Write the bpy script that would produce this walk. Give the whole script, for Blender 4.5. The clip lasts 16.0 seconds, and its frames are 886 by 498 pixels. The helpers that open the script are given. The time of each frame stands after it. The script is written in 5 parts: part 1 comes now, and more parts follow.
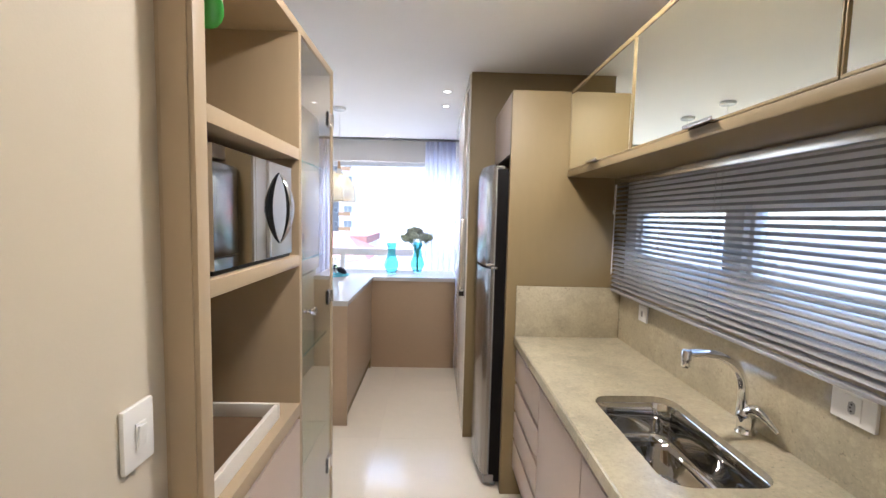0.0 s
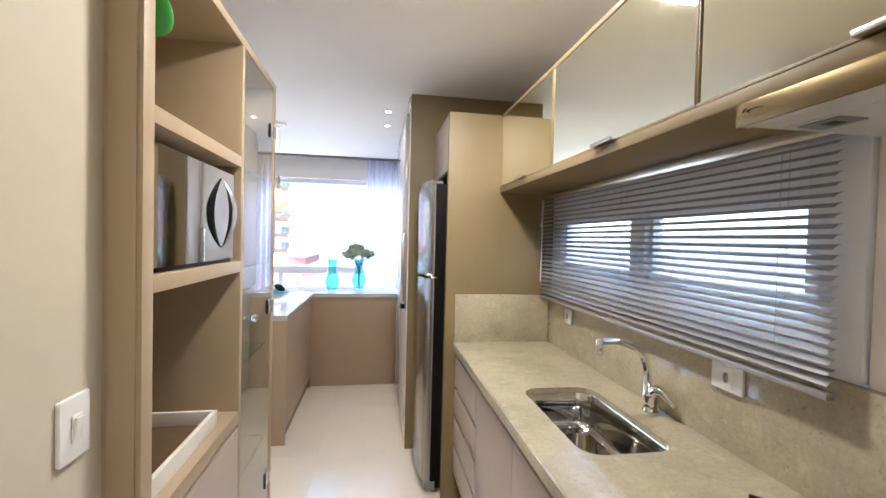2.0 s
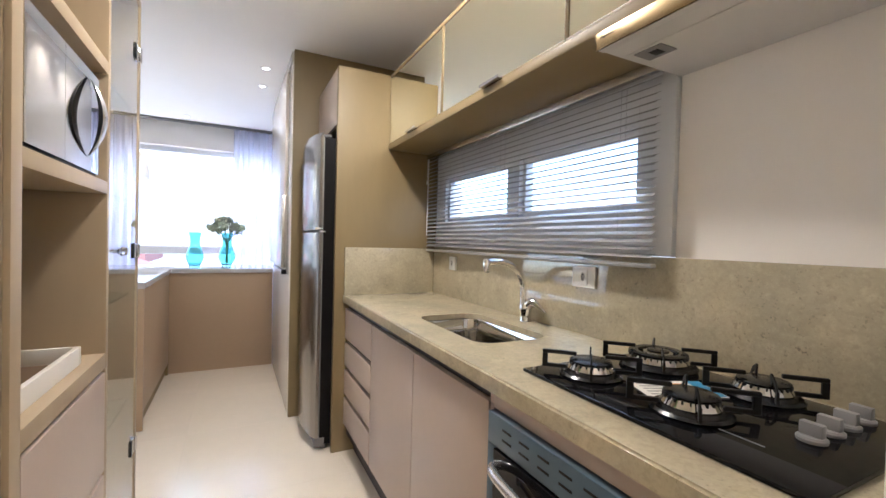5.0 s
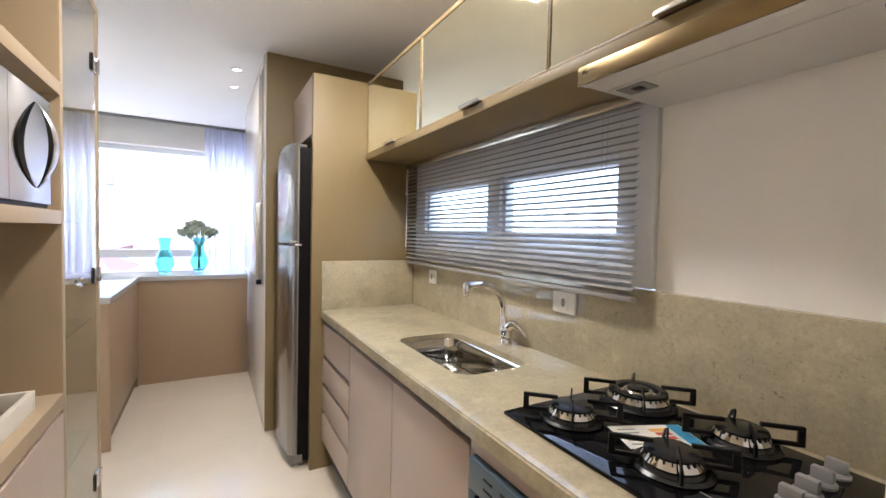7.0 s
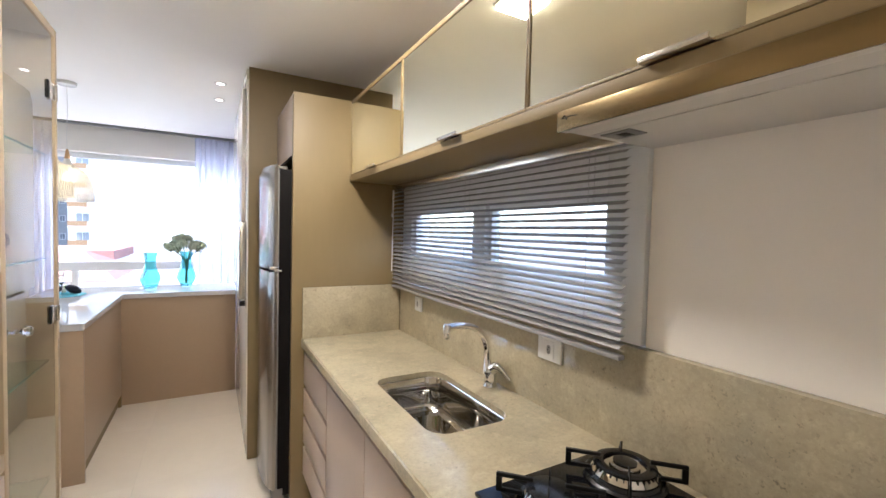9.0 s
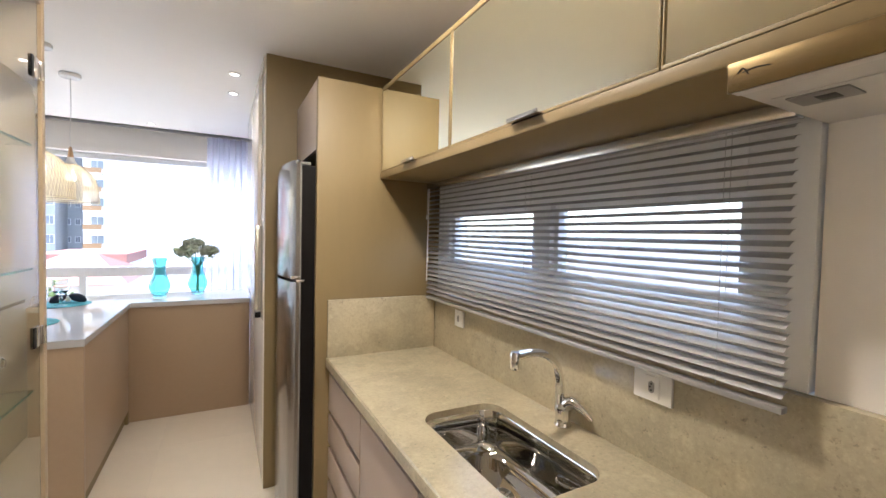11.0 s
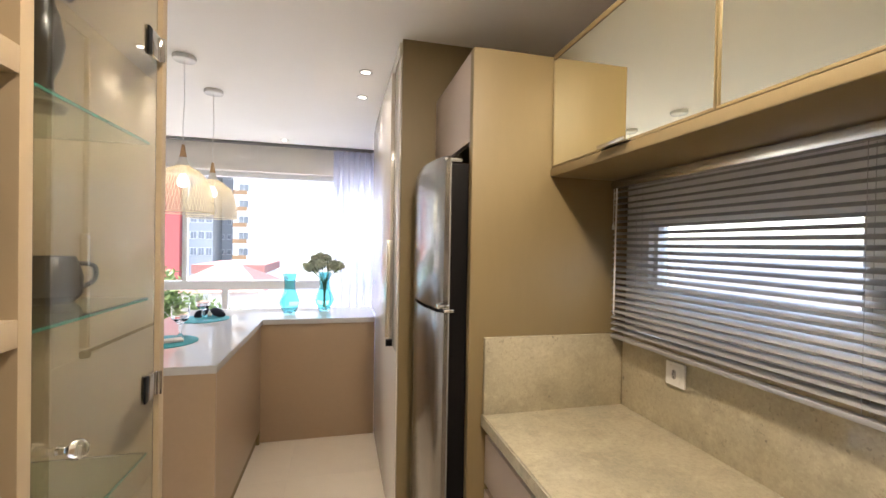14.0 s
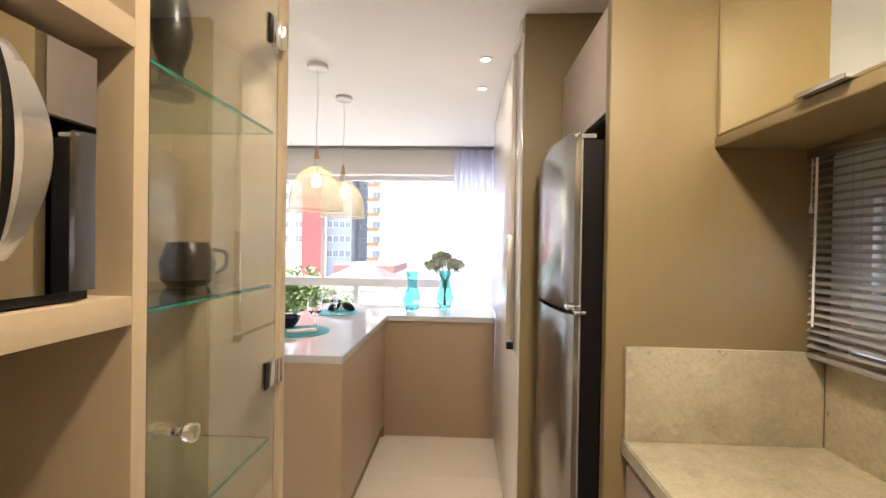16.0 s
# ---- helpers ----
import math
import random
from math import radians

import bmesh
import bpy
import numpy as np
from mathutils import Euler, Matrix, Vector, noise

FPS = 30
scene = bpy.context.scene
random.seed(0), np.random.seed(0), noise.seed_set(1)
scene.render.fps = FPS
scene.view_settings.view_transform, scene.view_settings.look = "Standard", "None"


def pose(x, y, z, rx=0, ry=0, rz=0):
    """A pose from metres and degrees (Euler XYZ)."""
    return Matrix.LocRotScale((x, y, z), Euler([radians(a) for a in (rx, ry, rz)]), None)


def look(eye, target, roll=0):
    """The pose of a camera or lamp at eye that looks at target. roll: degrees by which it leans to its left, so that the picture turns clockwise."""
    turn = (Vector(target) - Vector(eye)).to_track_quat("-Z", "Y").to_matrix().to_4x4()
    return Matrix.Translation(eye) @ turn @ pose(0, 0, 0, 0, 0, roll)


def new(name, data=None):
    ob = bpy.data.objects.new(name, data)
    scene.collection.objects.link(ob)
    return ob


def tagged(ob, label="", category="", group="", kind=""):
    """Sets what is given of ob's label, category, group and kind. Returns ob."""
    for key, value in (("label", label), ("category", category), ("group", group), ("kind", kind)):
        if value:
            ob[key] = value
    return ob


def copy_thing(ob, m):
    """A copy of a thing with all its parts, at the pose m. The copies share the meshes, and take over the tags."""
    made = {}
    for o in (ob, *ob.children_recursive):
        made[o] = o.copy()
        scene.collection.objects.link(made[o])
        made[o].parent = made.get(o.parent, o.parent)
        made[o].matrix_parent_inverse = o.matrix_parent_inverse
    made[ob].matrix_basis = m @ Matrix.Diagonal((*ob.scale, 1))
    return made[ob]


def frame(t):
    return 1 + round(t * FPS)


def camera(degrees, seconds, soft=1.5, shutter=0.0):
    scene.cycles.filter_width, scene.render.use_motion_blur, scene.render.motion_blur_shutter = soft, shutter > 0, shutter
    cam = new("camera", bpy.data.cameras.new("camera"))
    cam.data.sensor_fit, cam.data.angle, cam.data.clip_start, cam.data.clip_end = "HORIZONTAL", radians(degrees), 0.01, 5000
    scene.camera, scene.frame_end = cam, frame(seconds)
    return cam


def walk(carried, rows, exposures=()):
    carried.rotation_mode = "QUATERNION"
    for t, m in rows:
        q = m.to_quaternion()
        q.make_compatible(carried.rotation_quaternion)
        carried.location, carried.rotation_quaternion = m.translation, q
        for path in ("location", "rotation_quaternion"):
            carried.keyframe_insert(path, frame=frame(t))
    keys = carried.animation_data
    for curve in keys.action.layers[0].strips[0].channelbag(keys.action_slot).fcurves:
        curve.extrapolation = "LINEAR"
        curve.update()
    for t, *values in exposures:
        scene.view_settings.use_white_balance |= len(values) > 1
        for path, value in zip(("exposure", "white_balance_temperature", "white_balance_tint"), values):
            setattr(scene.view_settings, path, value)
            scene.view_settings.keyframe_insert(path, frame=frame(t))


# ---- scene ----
cam = camera(93.4, 16.0)
PATH = [
    (0, (0.04, 0.054, 1.529), (0.081, 2.047, 1.373), 1.3),
    (0.5, (0.076, 0.011, 1.528), (0.252, 1.997, 1.374), 1.3),
    (1, (0.096, -0.033, 1.515), (0.311, 1.951, 1.381), 1.3),
    (1.5, (0.091, -0.056, 1.499), (0.311, 1.93, 1.426), 1.4),
    (2, (0.042, -0.05, 1.475), (0.356, 1.925, 1.429), 1.4),
    (2.5, (-0.008, -0.048, 1.461), (0.575, 1.865, 1.418), 1.4),
    (3, (-0.057, -0.066, 1.449), (0.723, 1.776, 1.406), 1.4),
    (3.5, (-0.078, -0.074, 1.444), (0.765, 1.739, 1.4), 1.4),
    (4, (-0.103, -0.086, 1.391), (0.755, 1.72, 1.349), 1.5),
    (4.5, (-0.1, -0.099, 1.311), (0.769, 1.702, 1.272), 1.5),
    (5, (-0.081, -0.115, 1.218), (0.815, 1.673, 1.181), 1.5),
    (7.5, (-0.051, -0.078, 1.398), (0.933, 1.662, 1.318), 1.3),
    (8, (-0.003, -0.089, 1.455), (0.978, 1.652, 1.376), 1.2),
    (8.5, (0.059, -0.065, 1.474), (1.038, 1.678, 1.395), 1.3),
    (11, (0.049, 0.296, 1.48), (0.983, 2.063, 1.415), 1.3),
    (11.5, (0.064, 0.451, 1.494), (0.997, 2.219, 1.434), 1.2),
    (12, (0.121, 0.567, 1.511), (1.025, 2.35, 1.467), 1.2),
    (12.5, (0.135, 0.63, 1.507), (0.976, 2.445, 1.493), 1.3),
    (13, (0.092, 0.682, 1.499), (0.8, 2.552, 1.479), 1.2),
    (13.5, (0.04, 0.774, 1.484), (0.61, 2.692, 1.464), 1.1),
    (14, (-0.013, 0.857, 1.492), (0.463, 2.8, 1.473), 1.0),
    (14.5, (-0.02, 0.934, 1.482), (0.381, 2.894, 1.461), 0.9),
    (15, (0.034, 1.01, 1.477), (0.304, 2.992, 1.457), 0.9),
    (15.5, (0.071, 1.055, 1.462), (0.185, 3.052, 1.445), 1.0),
    (16, (0.005, 1.006, 1.454), (-0.09, 3.004, 1.439), 0.9),
]
EXPOSURES = [(0, 2.83, 5440, 14), (3, 2.93, 5380, 13), (5, 2.91, 5430, 14), (8, 2.89, 5580, 13), (11, 2.81, 5880, 13), (12.5, 2.67, 6280, 14), (13.5, 2.67, 6330, 14), (14.5, 2.75, 6430, 14), (15.3, 2.78, 6500, 14), (16, 2.88, 6580, 14)]
walk(cam, [(t, look(eye, target, roll)) for t, eye, target, roll in PATH], EXPOSURES)

# ---- world, sun, large lights ----
SUN_EL, SUN_AZ = 48.0, 262.0
world = bpy.data.worlds.new("sky")
scene.world = world
world.use_nodes = True
wn = world.node_tree
sky = wn.nodes.new("ShaderNodeTexSky")
sky.sky_type, sky.sun_disc = "NISHITA", False
sky.sun_elevation, sky.sun_rotation = radians(SUN_EL), radians(SUN_AZ)
sky.air_density, sky.dust_density = 1.0, 2.0
wn.links.new(sky.outputs["Color"], wn.nodes["Background"].inputs["Color"])
wn.nodes["Background"].inputs["Strength"].default_value = 0.15


def lamp(name, kind, m, watts, colour=(1, 1, 1), **more):
    data = bpy.data.lights.new(name, kind)
    data.energy, data.color = watts, colour
    for key, value in more.items():
        if key == "size":
            data.size = value
        elif key == "size_y":
            data.shape, data.size_y = "RECTANGLE", value
        elif key == "angle":
            data.angle = value
        elif key == "spot":
            data.spot_size, data.spot_blend, data.shadow_soft_size = radians(value), 0.6, 0.03
        elif key == "radius":
            data.shadow_soft_size = value
    ob = new(name, data)
    ob.matrix_world = m
    return ob


az, el = radians(SUN_AZ), radians(SUN_EL)
sun_from = Vector((math.sin(az) * math.cos(el), math.cos(az) * math.cos(el), math.sin(el))) * 50
lamp("sun", "SUN", look(sun_from, (0, 0, 0)), 2.6, (1.0, 0.95, 0.87), angle=radians(0.53))
# daylight through the two windows
lamp("sky_light", "AREA", look((-1.75, 5.95, 2.62), (-1.75, 3.6, 0.6)), 26, (0.93, 0.95, 1.0), size=4.6, size_y=0.55)
lamp("strip_sky_light", "AREA", look((1.62, 1.45, 2.25), (1.02, 1.45, 1.40)), 3.0, (0.90, 0.95, 1.0), size=2.0, size_y=0.7)
# ceiling panel over the galley, downlights and pendant bulbs
WARM = (1.0, 0.86, 0.68)
lamp("panel_light", "AREA", look((0.262, 1.398, 2.440), (0.262, 1.398, 0)), 3.9, WARM, size=0.15, size_y=0.15)
# unseen fill lamp added behind the camera, in the shape of a second panel
lamp("panel_light", "AREA", look((0.15, -0.95, 2.428), (0.15, -0.95, 0)), 1.6, WARM, size=0.2, size_y=0.2)
# the last downlight is added, unseen, to brighten the dining room
SPOTS = [(0.112, 3.282), (0.112, 3.70), (-0.55, 5.10), (-1.76, 5.10), (-2.9, 3.3)]
for sx, sy in SPOTS:
    lamp("downlight_light", "SPOT", look((sx, sy, 2.455), (sx, sy, 0)), 1.5, WARM, spot=100)
PENDANTS = [(-0.834, 3.348), (-0.83, 3.859)]
for sx, sy in PENDANTS:
    lamp("bulb_light", "POINT", pose(sx, sy, 1.80), 0.2, (1.0, 0.84, 0.62), radius=0.03)


# ---- materials ----
def material(name, colour, rough=0.5, metal=0.0, grain=0.0, scale=40.0, stain=0.0, stain_scale=2.5, bump=0.0, bump_scale=200.0,
             stretch=(1, 1, 1), other=None, coat=0.0, spec=0.5, piece=0.0):
    """A principled surface with grain and stains at two scales, and fine relief."""
    mat = bpy.data.materials.new(name)
    mat.use_nodes = True
    nt = mat.node_tree
    b = nt.nodes["Principled BSDF"]
    b.inputs["Roughness"].default_value = rough
    b.inputs["Metallic"].default_value = metal
    b.inputs["Coat Weight"].default_value = coat
    b.inputs["Coat Roughness"].default_value = 0.05
    b.inputs["Specular IOR Level"].default_value = spec
    other = other or tuple(0.72 * c for c in colour)
    co = nt.nodes.new("ShaderNodeTexCoord")
    mp = nt.nodes.new("ShaderNodeMapping")
    mp.inputs["Scale"].default_value = stretch
    nt.links.new(co.outputs["Object"], mp.inputs["Vector"])
    source = None

    def layer(source, sc, amount, detail):
        n = nt.nodes.new("ShaderNodeTexNoise")
        n.inputs["Scale"].default_value, n.inputs["Detail"].default_value, n.inputs["Roughness"].default_value = sc, detail, 0.6
        nt.links.new(mp.outputs["Vector"], n.inputs["Vector"])
        r = nt.nodes.new("ShaderNodeMapRange")
        r.inputs["From Min"].default_value, r.inputs["From Max"].default_value = 0.35, 0.7
        r.inputs["To Max"].default_value = amount
        nt.links.new(n.outputs["Fac"], r.inputs["Value"])
        mix = nt.nodes.new("ShaderNodeMix")
        mix.data_type = "RGBA"
        nt.links.new(r.outputs["Result"], mix.inputs["Factor"])
        if source is None:
            mix.inputs["A"].default_value = (*colour, 1)
        else:
            nt.links.new(source, mix.inputs["A"])
        mix.inputs["B"].default_value = (*other, 1)
        return mix.outputs["Result"]

    if grain:
        source = layer(source, scale, grain, 4)
    if stain:
        source = layer(source, stain_scale, stain, 3)
    if piece:
        info = nt.nodes.new("ShaderNodeObjectInfo")
        hsv = nt.nodes.new("ShaderNodeHueSaturation")
        r = nt.nodes.new("ShaderNodeMapRange")
        r.inputs["To Min"].default_value, r.inputs["To Max"].default_value = 1 - piece, 1 + piece
        nt.links.new(info.outputs["Random"], r.inputs["Value"])
        nt.links.new(r.outputs["Result"], hsv.inputs["Value"])
        if source is None:
            hsv.inputs["Color"].default_value = (*colour, 1)
        else:
            nt.links.new(source, hsv.inputs["Color"])
        source = hsv.outputs["Color"]
    if source is None:
        b.inputs["Base Color"].default_value = (*colour, 1)
    else:
        nt.links.new(source, b.inputs["Base Color"])
    if bump:
        n = nt.nodes.new("ShaderNodeTexNoise")
        n.inputs["Scale"].default_value, n.inputs["Detail"].default_value = bump_scale, 3
        nt.links.new(mp.outputs["Vector"], n.inputs["Vector"])
        bp = nt.nodes.new("ShaderNodeBump")
        bp.inputs["Strength"].default_value, bp.inputs["Distance"].default_value = bump, 0.002
        nt.links.new(n.outputs["Fac"], bp.inputs["Height"])
        nt.links.new(bp.outputs["Normal"], b.inputs["Normal"])
    return mat


def glass(name, colour, rough=0.0, ior=1.45):
    mat = material(name, colour, rough)
    b = mat.node_tree.nodes["Principled BSDF"]
    b.inputs["Transmission Weight"].default_value, b.inputs["IOR"].default_value = 1.0, ior
    return mat


def glow(name, colour, strength):
    mat = material(name, colour, 0.4)
    b = mat.node_tree.nodes["Principled BSDF"]
    b.inputs["Emission Color"].default_value, b.inputs["Emission Strength"].default_value = (*colour, 1), strength
    return mat


def thin_cloth(name, colour, through_part, open_part):
    """Sheer cloth: scatters, lets light through, and is partly open between its threads."""
    mat = bpy.data.materials.new(name)
    mat.use_nodes = True
    nt = mat.node_tree
    nt.nodes.remove(nt.nodes["Principled BSDF"])
    d, t, o = (nt.nodes.new("ShaderNodeBsdf" + k) for k in ("Diffuse", "Translucent", "Transparent"))
    d.inputs["Color"].default_value = t.inputs["Color"].default_value = (*colour, 1)
    m1, m2 = nt.nodes.new("ShaderNodeMixShader"), nt.nodes.new("ShaderNodeMixShader")
    m1.inputs[0].default_value, m2.inputs[0].default_value = through_part, open_part
    nt.links.new(d.outputs[0], m1.inputs[1]), nt.links.new(t.outputs[0], m1.inputs[2])
    nt.links.new(m1.outputs[0], m2.inputs[1]), nt.links.new(o.outputs[0], m2.inputs[2])
    nt.links.new(m2.outputs[0], nt.nodes["Material Output"].inputs["Surface"])
    return mat


def stone(name, light, mid, dark):
    """Polished granite: cloudy ground, fine crystals, scattered dark flecks and thin veins."""
    mat = material(name, light, 0.025, spec=0.8)
    nt = mat.node_tree
    b = nt.nodes["Principled BSDF"]
    co = nt.nodes.new("ShaderNodeTexCoord")

    def noise_mask(sc, lo, hi, detail=5):
        n = nt.nodes.new("ShaderNodeTexNoise")
        n.inputs["Scale"].default_value, n.inputs["Detail"].default_value, n.inputs["Roughness"].default_value = sc, detail, 0.65
        nt.links.new(co.outputs["Object"], n.inputs["Vector"])
        r = nt.nodes.new("ShaderNodeMapRange")
        r.inputs["From Min"].default_value, r.inputs["From Max"].default_value = lo, hi
        nt.links.new(n.outputs["Fac"], r.inputs["Value"])
        return r.outputs["Result"]

    def mix(a, b_col, mask, amount):
        k = nt.nodes.new("ShaderNodeMath")
        k.operation = "MULTIPLY"
        nt.links.new(mask, k.inputs[0])
        k.inputs[1].default_value = amount
        m = nt.nodes.new("ShaderNodeMix")
        m.data_type = "RGBA"
        nt.links.new(k.outputs[0], m.inputs["Factor"])
        if isinstance(a, tuple):
            m.inputs["A"].default_value = (*a, 1)
        else:
            nt.links.new(a, m.inputs["A"])
        m.inputs["B"].default_value = (*b_col, 1)
        return m.outputs["Result"]

    c = mix(light, mid, noise_mask(2.6, 0.42, 0.62), 0.75)
    c = mix(c, tuple(0.72 * v for v in mid), noise_mask(9, 0.52, 0.68), 0.34)
    c = mix(c, tuple(min(1, 1.22 * v) for v in light), noise_mask(17, 0.55, 0.66), 0.38)
    c = mix(c, tuple(0.78 * v for v in mid), noise_mask(75, 0.47, 0.60), 0.24)
    c = mix(c, tuple(min(1, 1.3 * v) for v in light), noise_mask(130, 0.56, 0.66, 2), 0.18)
    spread = noise_mask(3.5, 0.42, 0.62)
    for size, lo, amount in ((95, 0.635, 0.38), (48, 0.665, 0.45)):
        k = nt.nodes.new("ShaderNodeMath")
        k.operation = "MULTIPLY"
        nt.links.new(noise_mask(size, lo, lo + 0.05, 2), k.inputs[0]), nt.links.new(spread, k.inputs[1])
        c = mix(c, dark, k.outputs[0], amount)
    c = mix(c, dark, noise_mask(24, 0.71, 0.75, 4), 0.45)
    nt.links.new(c, b.inputs["Base Color"])
    return mat


